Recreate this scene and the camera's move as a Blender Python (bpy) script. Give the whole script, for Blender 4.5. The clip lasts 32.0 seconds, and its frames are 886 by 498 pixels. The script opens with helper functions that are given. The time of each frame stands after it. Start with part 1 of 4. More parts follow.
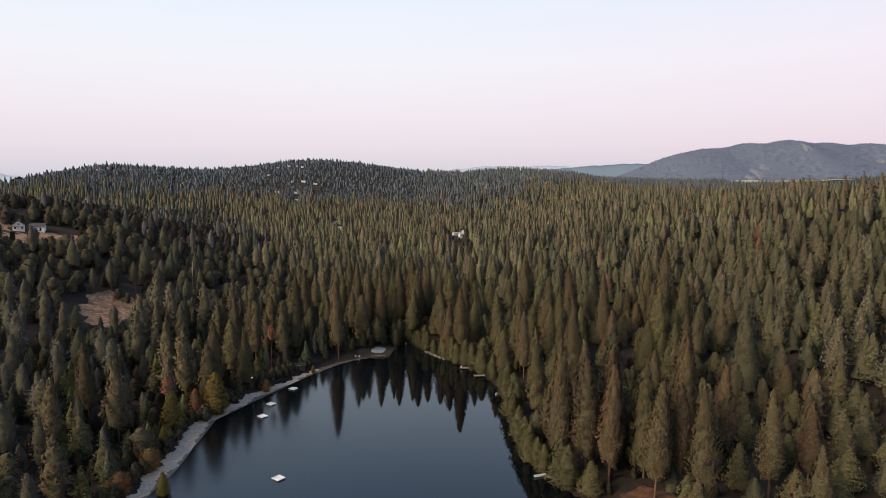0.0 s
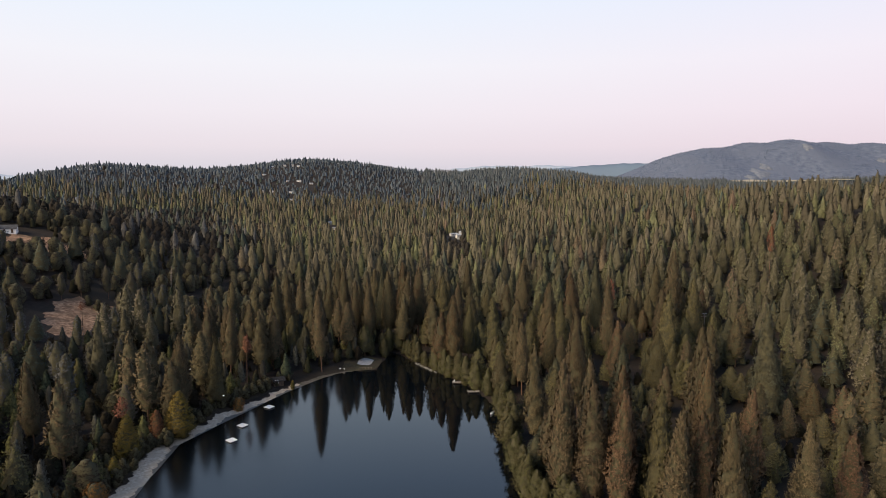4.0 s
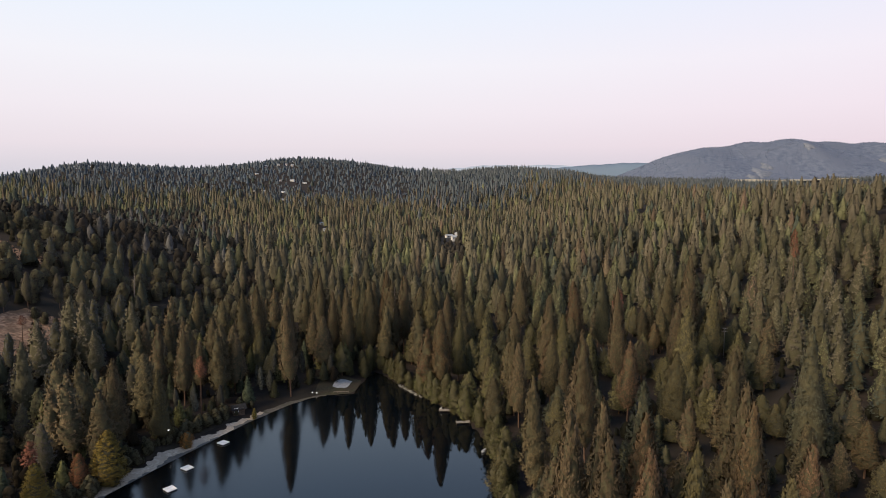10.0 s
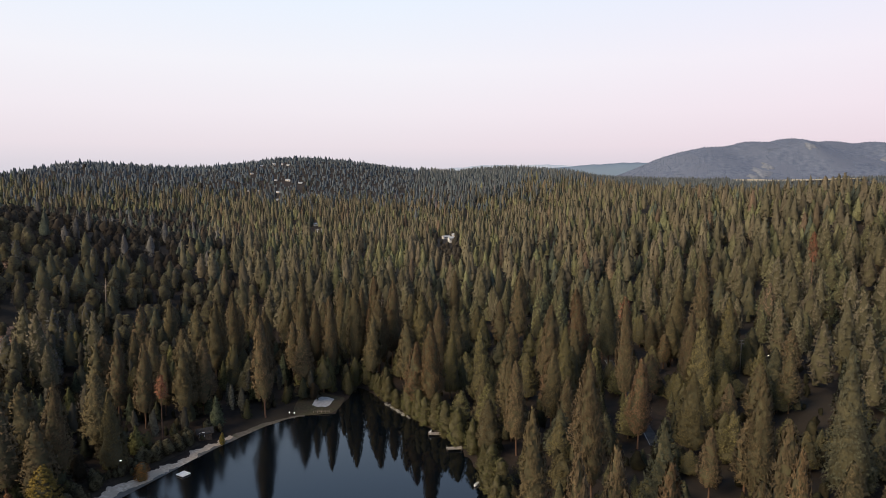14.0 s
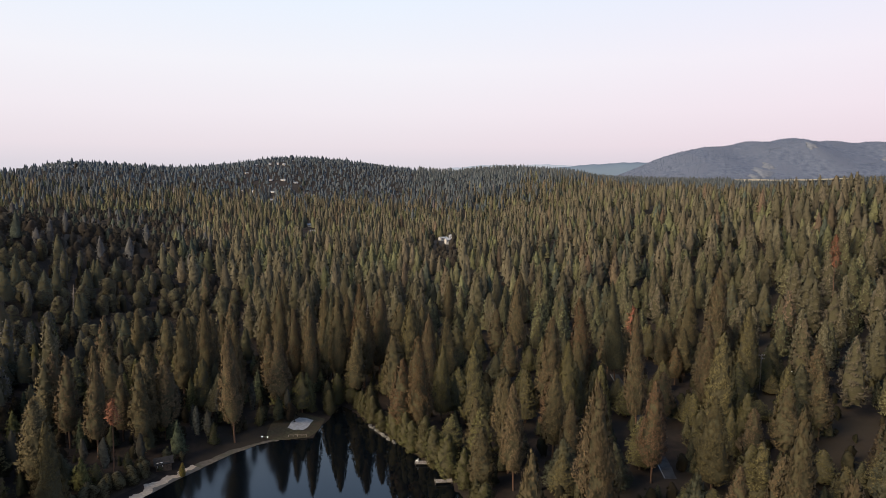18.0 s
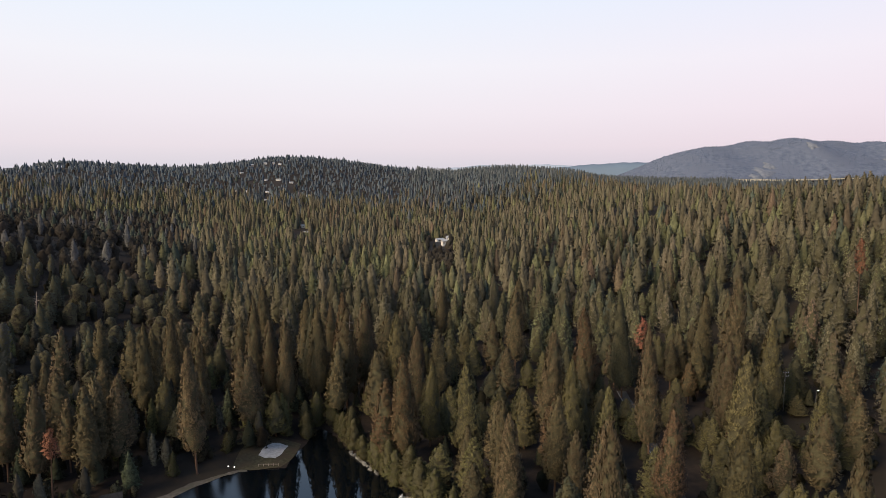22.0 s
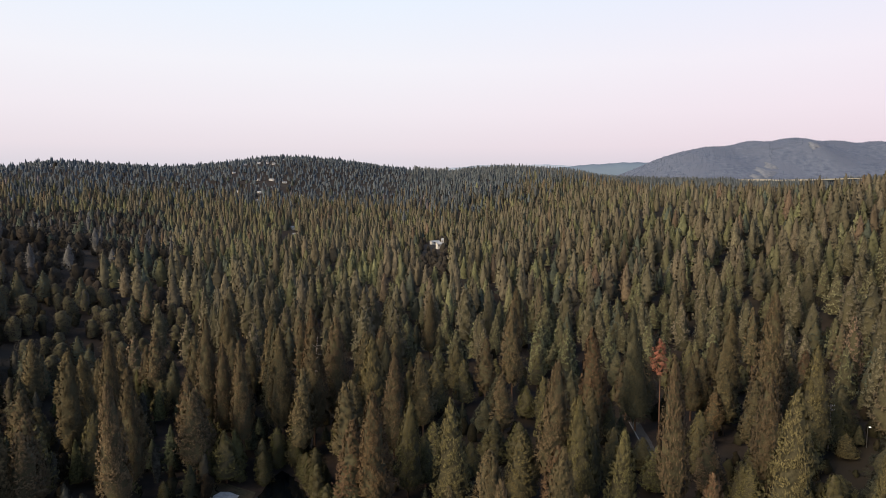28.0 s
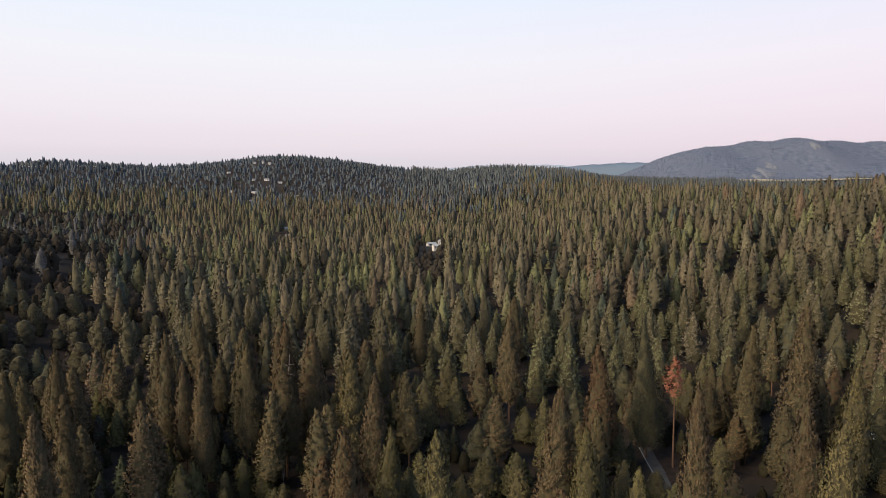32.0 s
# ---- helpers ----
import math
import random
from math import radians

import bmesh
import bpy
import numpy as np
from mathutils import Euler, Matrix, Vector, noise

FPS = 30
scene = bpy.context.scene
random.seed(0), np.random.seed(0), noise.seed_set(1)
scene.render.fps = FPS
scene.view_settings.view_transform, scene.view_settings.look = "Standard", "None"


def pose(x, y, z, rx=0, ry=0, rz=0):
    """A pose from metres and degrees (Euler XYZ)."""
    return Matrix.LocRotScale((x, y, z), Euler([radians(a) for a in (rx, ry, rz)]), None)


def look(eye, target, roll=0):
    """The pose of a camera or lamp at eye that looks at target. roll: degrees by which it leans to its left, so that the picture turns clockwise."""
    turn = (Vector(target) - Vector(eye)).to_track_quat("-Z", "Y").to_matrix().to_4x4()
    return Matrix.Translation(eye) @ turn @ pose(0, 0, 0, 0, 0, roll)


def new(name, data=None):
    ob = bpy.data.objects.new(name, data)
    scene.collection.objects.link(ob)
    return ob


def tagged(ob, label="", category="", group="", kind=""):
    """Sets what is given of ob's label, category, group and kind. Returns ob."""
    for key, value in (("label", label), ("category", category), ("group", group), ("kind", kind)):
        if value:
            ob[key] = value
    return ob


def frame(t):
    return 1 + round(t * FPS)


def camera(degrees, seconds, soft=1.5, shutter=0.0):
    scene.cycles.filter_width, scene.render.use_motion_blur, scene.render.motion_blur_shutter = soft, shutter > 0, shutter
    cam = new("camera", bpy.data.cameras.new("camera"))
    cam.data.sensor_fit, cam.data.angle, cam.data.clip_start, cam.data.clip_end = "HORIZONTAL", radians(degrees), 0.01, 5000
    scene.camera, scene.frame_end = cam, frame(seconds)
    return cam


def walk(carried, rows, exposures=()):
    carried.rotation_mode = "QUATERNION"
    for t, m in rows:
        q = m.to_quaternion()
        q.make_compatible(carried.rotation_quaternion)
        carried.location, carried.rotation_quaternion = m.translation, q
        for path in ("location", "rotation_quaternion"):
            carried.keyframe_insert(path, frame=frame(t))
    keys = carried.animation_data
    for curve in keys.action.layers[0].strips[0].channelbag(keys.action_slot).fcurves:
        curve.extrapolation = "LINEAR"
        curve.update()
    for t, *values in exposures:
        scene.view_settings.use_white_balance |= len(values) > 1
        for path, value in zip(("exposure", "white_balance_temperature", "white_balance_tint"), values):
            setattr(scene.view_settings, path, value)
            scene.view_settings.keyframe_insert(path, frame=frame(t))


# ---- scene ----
cam = camera(69.34, 32.0, soft=0.9)
PATH = [
    (0, pose(0.000, 0.000, 72.000, 83.893, 0, 0.000)),
    (2, pose(1.473, 9.735, 71.785, 83.881, 0, -0.024)),
    (4, pose(2.937, 19.506, 71.572, 83.870, 0, -0.048)),
    (6, pose(4.390, 29.297, 71.361, 83.861, 0, -0.070)),
    (8, pose(5.834, 39.095, 71.151, 83.853, 0, -0.092)),
    (10, pose(7.267, 48.882, 70.942, 83.847, 0, -0.113)),
    (12, pose(8.691, 58.645, 70.735, 83.843, 0, -0.134)),
    (14, pose(10.104, 68.369, 70.529, 83.841, 0, -0.153)),
    (16, pose(11.508, 78.037, 70.325, 83.840, 0, -0.172)),
    (18, pose(12.901, 87.635, 70.122, 83.841, 0, -0.190)),
    (20, pose(14.284, 97.147, 69.921, 83.843, 0, -0.208)),
    (22, pose(15.658, 106.559, 69.721, 83.848, 0, -0.225)),
    (24, pose(17.021, 115.855, 69.523, 83.854, 0, -0.241)),
    (26, pose(18.375, 125.020, 69.326, 83.861, 0, -0.256)),
    (28, pose(19.718, 134.039, 69.131, 83.870, 0, -0.270)),
    (30, pose(21.052, 142.896, 68.937, 83.881, 0, -0.284)),
    (32, pose(22.375, 151.577, 68.744, 83.894, 0, -0.297)),
]
walk(cam, PATH)

# ---- world and sun ----
world = bpy.data.worlds.new("dusk_sky")
scene.world = world
world.use_nodes = True
wn, wl = world.node_tree.nodes, world.node_tree.links
wn.clear()
w_out = wn.new("ShaderNodeOutputWorld")
w_add = wn.new("ShaderNodeAddShader")
w_bg = wn.new("ShaderNodeBackground")
w_nish = wn.new("ShaderNodeBackground")
w_sky = wn.new("ShaderNodeTexSky")
w_sky.sky_type = "NISHITA"
w_sky.sun_disc = False
w_sky.sun_elevation = radians(3)
w_sky.sun_rotation = radians(237)
w_nish.inputs[1].default_value = 0.006
w_co = wn.new("ShaderNodeTexCoord")
w_sep = wn.new("ShaderNodeSeparateXYZ")
w_ramp = wn.new("ShaderNodeValToRGB")
SKY = [(0.0, (0.58, 0.57, 0.64)), (0.012, (0.68, 0.65, 0.72)), (0.05, (0.82, 0.74, 0.80)), (0.10, (0.88, 0.82, 0.88)),
       (0.17, (0.90, 0.89, 0.95)), (0.26, (0.82, 0.89, 1.0)), (0.35, (0.70, 0.87, 1.08)), (0.44, (0.49, 0.68, 0.98)), (0.56, (0.32, 0.47, 0.73)), (1.0, (0.17, 0.28, 0.50))]
el = w_ramp.color_ramp.elements
while len(el) < len(SKY):
    el.new(0.5)
for e, (p, c) in zip(el, SKY):
    e.position, e.color = p, (*c, 1)
wl.new(w_co.outputs["Generated"], w_sep.inputs[0])
wl.new(w_sep.outputs["Z"], w_ramp.inputs[0])
w_pink = wn.new("ShaderNodeMix")
w_pink.data_type, w_pink.blend_type = "RGBA", "MULTIPLY"
w_side = wn.new("ShaderNodeMapRange")
w_side.inputs["From Min"].default_value, w_side.inputs["From Max"].default_value = -0.1, 0.7
wl.new(w_sep.outputs["X"], w_side.inputs["Value"])
wl.new(w_side.outputs[0], w_pink.inputs["Factor"])
wl.new(w_ramp.outputs[0], w_pink.inputs["A"])
w_pink.inputs["B"].default_value = (1.0, 0.93, 0.965, 1)
wl.new(w_pink.outputs["Result"], w_bg.inputs[0])
wl.new(w_sky.outputs[0], w_nish.inputs[0])
wl.new(w_bg.outputs[0], w_add.inputs[0])
wl.new(w_nish.outputs[0], w_add.inputs[1])
wl.new(w_add.outputs[0], w_out.inputs[0])
w_bg.inputs[1].default_value = 1.0

sun_data = bpy.data.lights.new("sun", "SUN")
sun_data.energy, sun_data.angle, sun_data.color = 5.6, radians(32), (1.0, 0.80, 0.56)
sun = new("sun", sun_data)
sun.matrix_world = look((-56, -39, 40), (0, 0, 0))
scene.view_settings.exposure = 0.0


# ---- materials ----
def material(name, c1, c2, scale=1.0, rough=0.9, bump=0.0, c3=None, big=0.05, metal=0.0, per="none", vary=0.25, spec=0.3):
    """Two-scale noise colour with an optional per-object or per-piece change of brightness."""
    m = bpy.data.materials.new(name)
    m.use_nodes = True
    n, l = m.node_tree.nodes, m.node_tree.links
    b = n["Principled BSDF"]
    b.inputs["Roughness"].default_value, b.inputs["Metallic"].default_value = rough, metal
    b.inputs["Specular IOR Level"].default_value = spec
    co = n.new("ShaderNodeTexCoord")
    no = n.new("ShaderNodeTexNoise")
    no.inputs["Scale"].default_value, no.inputs["Detail"].default_value = scale, 5
    l.new(co.outputs["Object"], no.inputs["Vector"])
    ramp = n.new("ShaderNodeValToRGB")
    e = ramp.color_ramp.elements
    e[0].position, e[0].color, e[1].position, e[1].color = 0.35, (*c1, 1), 0.68, (*c2, 1)
    l.new(no.outputs["Fac"], ramp.inputs[0])
    colour = ramp.outputs[0]
    if c3:
        nb = n.new("ShaderNodeTexNoise")
        nb.inputs["Scale"].default_value, nb.inputs["Detail"].default_value = big, 3
        l.new(co.outputs["Object"], nb.inputs["Vector"])
        r2 = n.new("ShaderNodeValToRGB")
        r2.color_ramp.elements[0].position, r2.color_ramp.elements[1].position = 0.45, 0.62
        l.new(nb.outputs["Fac"], r2.inputs[0])
        mx = n.new("ShaderNodeMix")
        mx.data_type = "RGBA"
        l.new(r2.outputs[0], mx.inputs["Factor"])
        l.new(colour, mx.inputs["A"])
        mx.inputs["B"].default_value = (*c3, 1)
        colour = mx.outputs["Result"]
    if per != "none":
        rnd = n.new({"object": "ShaderNodeObjectInfo", "island": "ShaderNodeNewGeometry", "tone": "ShaderNodeAttribute"}[per])
        if per == "tone":
            rnd.attribute_name = "tone"
        pick = rnd.outputs[{"object": "Random", "island": "Random Per Island", "tone": "Fac"}[per]]
        mr = n.new("ShaderNodeMapRange")
        mr.inputs["To Min"].default_value, mr.inputs["To Max"].default_value = 1 - vary, 1 + vary
        l.new(pick, mr.inputs["Value"])
        hs = n.new("ShaderNodeHueSaturation")
        mul = n.new("ShaderNodeMath")
        mul.operation, mul.inputs[1].default_value = "MULTIPLY", 17.3
        frac = n.new("ShaderNodeMath")
        frac.operation = "FRACT"
        hue = n.new("ShaderNodeMapRange")
        hue.inputs["To Min"].default_value, hue.inputs["To Max"].default_value = 0.486, 0.513
        l.new(pick, mul.inputs[0])
        l.new(mul.outputs[0], frac.inputs[0])
        l.new(frac.outputs[0], hue.inputs["Value"])
        l.new(hue.outputs[0], hs.inputs["Hue"])
        l.new(mr.outputs[0], hs.inputs["Value"])
        l.new(colour, hs.inputs["Color"])
        colour = hs.outputs[0]
    l.new(colour, b.inputs["Base Color"])
    if bump:
        bp = n.new("ShaderNodeBump")
        bp.inputs["Strength"].default_value = bump
        l.new(no.outputs["Fac"], bp.inputs["Height"])
        l.new(bp.outputs[0], b.inputs["Normal"])
    return m


# foliage colours: (dark, light, drift)
FOLIAGE = {
    "pine": ((0.055, 0.047, 0.026), (0.110, 0.093, 0.050), (0.075, 0.065, 0.036)),
    "rust": ((0.060, 0.044, 0.024), (0.116, 0.085, 0.046), (0.080, 0.063, 0.034)),
    "cedar": ((0.056, 0.056, 0.025), (0.118, 0.113, 0.048), (0.083, 0.077, 0.036)),
    "fir": ((0.032, 0.038, 0.024), (0.066, 0.074, 0.046), (0.046, 0.048, 0.030)),
    "oak": ((0.017, 0.016, 0.011), (0.040, 0.034, 0.022), (0.028, 0.023, 0.015)),
    "alder": ((0.036, 0.041, 0.017), (0.075, 0.078, 0.032), (0.054, 0.050, 0.022)),
    "grey": ((0.045, 0.044, 0.034), (0.085, 0.082, 0.066), (0.06, 0.055, 0.042)),
    "dead": ((0.165, 0.078, 0.042), (0.255, 0.130, 0.078), (0.200, 0.105, 0.062)),
    "gold": ((0.085, 0.080, 0.018), (0.170, 0.140, 0.032), (0.120, 0.094, 0.026)),
    "red": ((0.120, 0.050, 0.030), (0.200, 0.090, 0.050), (0.150, 0.074, 0.040)),
    "orange": ((0.170, 0.078, 0.022), (0.300, 0.140, 0.036), (0.210, 0.110, 0.034)),
}
# dry hill beyond the valley: oaks and conifers with distance haze mixed into colours
HAZED_FOLIAGE = {
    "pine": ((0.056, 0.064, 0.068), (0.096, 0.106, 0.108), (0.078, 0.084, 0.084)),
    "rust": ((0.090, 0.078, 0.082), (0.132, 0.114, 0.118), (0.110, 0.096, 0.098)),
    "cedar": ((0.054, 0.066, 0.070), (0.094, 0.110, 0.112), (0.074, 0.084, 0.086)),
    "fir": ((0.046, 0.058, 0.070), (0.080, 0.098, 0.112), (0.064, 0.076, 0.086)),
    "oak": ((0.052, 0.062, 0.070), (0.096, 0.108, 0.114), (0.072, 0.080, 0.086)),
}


def haze_tint(c, k):
    """Foliage of the closed forest lifted to grey-blue, distance haze put into the colour."""
    return (c[0] * k * 1.16, c[1] * k * 1.19, c[2] * k * 1.46)


M_LEAF = {k: material(k + "_foliage", tuple(q * g for q, g in zip(a, (0.78, 0.70, 0.72))), tuple(q * g for q, g in zip(b, (1.05, 0.95, 0.97))), 42.0, 0.85, 0, tuple(q * g for q, g in zip(c, (0.94, 0.86, 0.88))), 3.0, per="object", vary=0.26, spec=0.1) for k, (a, b, c) in FOLIAGE.items()}
M_WOOD = {k: material(k + "_forest_foliage", haze_tint(a, 0.95), haze_tint(b, 1.16), 1.6, 0.9, 0.5, haze_tint(c, 0.98), 0.028, per="tone", vary=0.24, spec=0.05) for k, (a, b, c) in FOLIAGE.items()}
M_HAZED_HILL = {k: material(k + "_hazed_hill_foliage", a, b, 0.2, 0.95, 0, c, 0.02, per="tone", vary=0.32, spec=0.05) for k, (a, b, c) in HAZED_FOLIAGE.items()}
# Foliage copies darkened, so shade under the tall trees is in the colour.
M_YOUNG_SHADED = {k: material("young_" + k + "_foliage", tuple(q * 0.62 for q in a), tuple(q * 0.92 for q in b), 1.6, 0.9, 0.5, tuple(q * 0.8 for q in c), 0.10, per="tone", vary=0.26, spec=0.05) for k, (a, b, c) in FOLIAGE.items()}
M_SET = {"": M_WOOD, "young_": M_YOUNG_SHADED, "hill_": M_HAZED_HILL}
M_BARK = material("pine_bark", (0.07, 0.042, 0.028), (0.17, 0.10, 0.065), 2.5, 0.95, 0.5)
# Darker body inside the crowns; shade between the sprays is put into its colour.
M_CORE_SHADE = material("crown_core_shade", (0.038, 0.034, 0.018), (0.068, 0.060, 0.032), 40.0, 0.95, 0.6, (0.060, 0.055, 0.029), 3.0)
M_SNAG = material("weathered_wood", (0.16, 0.13, 0.11), (0.30, 0.25, 0.21), 2.0, 0.95, 0.3)
# Floor set darker than real duff; canopy shade is put into the colour.
M_DUFF = material("shaded_forest_floor", (0.012, 0.008, 0.006), (0.026, 0.017, 0.012), 0.5, 1.0, 0.4, (0.022, 0.017, 0.011), 0.02)
M_SAND = material("beach_sand", (0.30, 0.240, 0.180), (0.52, 0.430, 0.335), 1.8, 1.0, 0.6, (0.36, 0.292, 0.222), 0.3)
M_PALE = material("court_sand", (0.30, 0.285, 0.265), (0.42, 0.40, 0.375), 1.2, 1.0, 0.2)
M_GRASS = material("lawn", (0.030, 0.027, 0.014), (0.062, 0.053, 0.028), 1.4, 1.0, 0.3, (0.046, 0.034, 0.020), 0.25)
M_DRY = material("dry_grass", (0.150, 0.080, 0.045), (0.400, 0.245, 0.150), 0.8, 1.0, 0.5, (0.130, 0.078, 0.046), 0.16)
M_FLOAT = material("float_deck", (0.58, 0.58, 0.58), (0.74, 0.74, 0.73), 1.5, 0.7, 0.1)
M_SIDE = material("float_side", (0.05, 0.05, 0.05), (0.10, 0.10, 0.10), 1.5, 0.7)

M_WATER = bpy.data.materials.new("lake_water")
M_WATER.use_nodes = True
_n, _l = M_WATER.node_tree.nodes, M_WATER.node_tree.links
_b = _n["Principled BSDF"]
_b.inputs["Base Color"].default_value = (0.0012, 0.0024, 0.0040, 1)
_b.inputs["Roughness"].default_value, _b.inputs["IOR"].default_value = 0.085, 1.44
_co = _n.new("ShaderNodeTexCoord")
_no = _n.new("ShaderNodeTexNoise")
_no.inputs["Scale"].default_value, _no.inputs["Detail"].default_value = 0.35, 4
_l.new(_co.outputs["Object"], _no.inputs["Vector"])
_rip = _n.new("ShaderNodeTexNoise")
_rip.inputs["Scale"].default_value, _rip.inputs["Detail"].default_value = 0.016, 2
_l.new(_co.outputs["Object"], _rip.inputs["Vector"])
_rr = _n.new("ShaderNodeMapRange")
_rr.inputs["From Min"].default_value, _rr.inputs["From Max"].default_value = 0.40, 0.62
_rr.inputs["To Min"].default_value, _rr.inputs["To Max"].default_value = 0.5, 1.0
_l.new(_rip.outputs["Fac"], _rr.inputs["Value"])
# a light breeze ruffles the western half, the eastern half and the inlet lie still
_sx = _n.new("ShaderNodeSeparateXYZ")
_l.new(_co.outputs["Object"], _sx.inputs[0])
_wind = _n.new("ShaderNodeMapRange")
_wind.interpolation_type = "SMOOTHSTEP"
_wind.inputs["From Min"].default_value, _wind.inputs["From Max"].default_value = -12.0, -42.0
_wind.inputs["To Min"].default_value, _wind.inputs["To Max"].default_value = 0.015, 0.20
_l.new(_sx.outputs["X"], _wind.inputs["Value"])
_ruf = _n.new("ShaderNodeMath")
_ruf.operation = "MULTIPLY"
_l.new(_rr.outputs[0], _ruf.inputs[0])
_l.new(_wind.outputs[0], _ruf.inputs[1])
_l.new(_ruf.outputs[0], _b.inputs["Roughness"])
_bp = _n.new("ShaderNodeBump")
_bp.inputs["Strength"].default_value, _bp.inputs["Distance"].default_value = 0.02, 0.1
_l.new(_no.outputs["Fac"], _bp.inputs["Height"])
_l.new(_bp.outputs[0], _b.inputs["Normal"])


# ---- mesh helpers ----
def mesh_np(name, v, f, mat, smooth=True, normals=None, tone=None, inner=None):
    """A mesh from numpy vertices and triangles or quads, with optional foliage normals and a tone for each tree."""
    me = bpy.data.meshes.new(name)
    v, f = np.asarray(v, np.float32), np.asarray(f, np.int32)
    k = f.shape[1]
    me.vertices.add(len(v)), me.loops.add(f.size), me.polygons.add(len(f))
    me.vertices.foreach_set("co", v.ravel())
    me.loops.foreach_set("vertex_index", f.ravel())
    me.polygons.foreach_set("loop_start", np.arange(0, f.size, k, dtype=np.int32))
    me.polygons.foreach_set("use_smooth", np.full(len(f), smooth))
    me.update(calc_edges=True)
    if normals is not None:
        me.normals_split_custom_set_from_vertices(np.asarray(normals, np.float32))
    if tone is not None:
        me.attributes.new("tone", "FLOAT", "POINT").data.foreach_set("value", np.asarray(tone, np.float32))
    me.materials.append(mat)
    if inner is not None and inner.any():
        me.materials.append(M_CORE_SHADE)
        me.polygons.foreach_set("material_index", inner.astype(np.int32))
    return me


def part(name, bm, mat, parent=None, label=""):
    """Links a bmesh as one mesh object under a thing or a part."""
    me = bpy.data.meshes.new(name)
    bm.to_mesh(me)
    bm.free()
    me.materials.append(mat)
    ob = new(name, me)
    ob.parent = parent
    return tagged(ob, label)


def box(sx, sy, sz, x=0, y=0, z=0, bevel=0.0, bm=None):
    """A box that stands on z, centred on x, y."""
    bm = bm or bmesh.new()
    r = bmesh.ops.create_cube(bm, size=1, matrix=Matrix.Translation((x, y, z + sz / 2)) @ Matrix.Diagonal((sx, sy, sz, 1)))
    if bevel:
        es = {e for vv in r["verts"] for e in vv.link_edges}
        bmesh.ops.bevel(bm, geom=list(es), offset=bevel, segments=1, affect="EDGES")
    return bm


# ---- land ----
def ss(a):
    a = np.clip(a, 0, 1)
    return a * a * (3 - 2 * a)


WEST_SHORE = [(-58, 60), (-70, 110), (-67, 154), (-68, 168), (-69, 187), (-62, 204), (-50, 231), (-41, 246), (-33, 254), (-22, 256), (-20, 269), (-18, 281)]
EAST_SHORE = [(-15, 277), (-8, 265), (-3, 258), (4, 248), (14, 232), (20, 214), (21, 201), (19, 180), (21, 159), (24, 151), (30, 140), (48, 110), (62, 70), (50, 20), (0, -25), (-40, 5)]
LAKE = np.array(WEST_SHORE + EAST_SHORE, float)


def lake_distance(x, y):
    """Metres to the shoreline, negative on the water."""
    x, y = np.asarray(x, float), np.asarray(y, float)
    d = np.full(x.shape, 1e9)
    inside = np.zeros(x.shape, bool)
    for (ax, ay), (bx, by) in zip(LAKE, np.roll(LAKE, -1, 0)):
        t = np.clip(((x - ax) * (bx - ax) + (y - ay) * (by - ay)) / ((bx - ax) ** 2 + (by - ay) ** 2), 0, 1)
        d = np.minimum(d, np.hypot(x - ax - t * (bx - ax), y - ay - t * (by - ay)))
        c = (ay > y) != (by > y)
        inside ^= c & (x < (bx - ax) * (y - ay) / (by - ay + 1e-12) + ax)
    return np.where(inside, -d, d)


def bump(x, y, cx, cy, sx, sy):
    return np.exp(-((x - cx) / sx) ** 2 - ((y - cy) / sy) ** 2)


def ground(x, y):
    """Height of the land."""
    x, y = np.asarray(x, float), np.asarray(y, float)
    d = lake_distance(x, y)
    shore = np.where(d > 0, 1.6 * ss(d / 14) + 0.02 * np.clip(d, 0, 60), 0.28 * np.clip(d, -9, 0))
    yc = np.clip(y, 100, 950)
    east = 44 * ss((x - (70 - 0.12 * (yc - 250))) / (300 - 0.1 * (yc - 250))) * (1 - 0.35 * ss((y - 1000) / 700))
    west = 50 * ss((-x - 78) / 205) * (1 - ss((y - 370) / 330))
    r = y - 0.35 * x
    far = 8 * ss((y - 300) / 300) + (64 - 26 * ss((x + 100) / 500) - 36 * ss((-x - 470) / 420)) * ss((r - 760) / 850)
    hills = 3 * ss((y - 1050) / 300) + 34 * bump(x, y, -315, 1570, 190, 330) + 39 * bump(x, y, -700, 1330, 150, 300) + 8 * bump(x, y, -100, 1750, 160, 300)
    rough = 1.6 * np.sin(x / 31 + 1) * np.cos(y / 27) * ss((d - 25) / 60) + 4 * np.sin(x / 120) * np.sin(y / 95 + 2) * ss((y - 500) / 300)
    dip = -5 * bump(x, y, -238, 360, 34, 26) - 20 * bump(x, y, 440, 900, 170, 300) - 20 * bump(x, y, 800, 1600, 260, 400) - 5 * bump(x, y, 260, 560, 90, 140)
    knolls = 7 * bump(x, y, 305, 450, 70, 110) + 5 * bump(x, y, 341, 620, 60, 60)
    basin = -14 * ss((x / np.maximum(y, 300) - 0.19) / 0.08) * ss((y - 950) / 350)
    return shore + east + west + far + hills + rough + dip + knolls + basin


def graded(fine0, fine1, step, limit, grow=1.16):
    a = list(np.arange(fine0, fine1 + 0.1, step))
    s = step
    while a[-1] < limit:
        s = min(s * grow, 220)
        a.append(a[-1] + s)
    s = step
    while a[0] > -limit:
        s = min(s * grow, 220)
        a.insert(0, a[0] - s)
    return np.array(a)


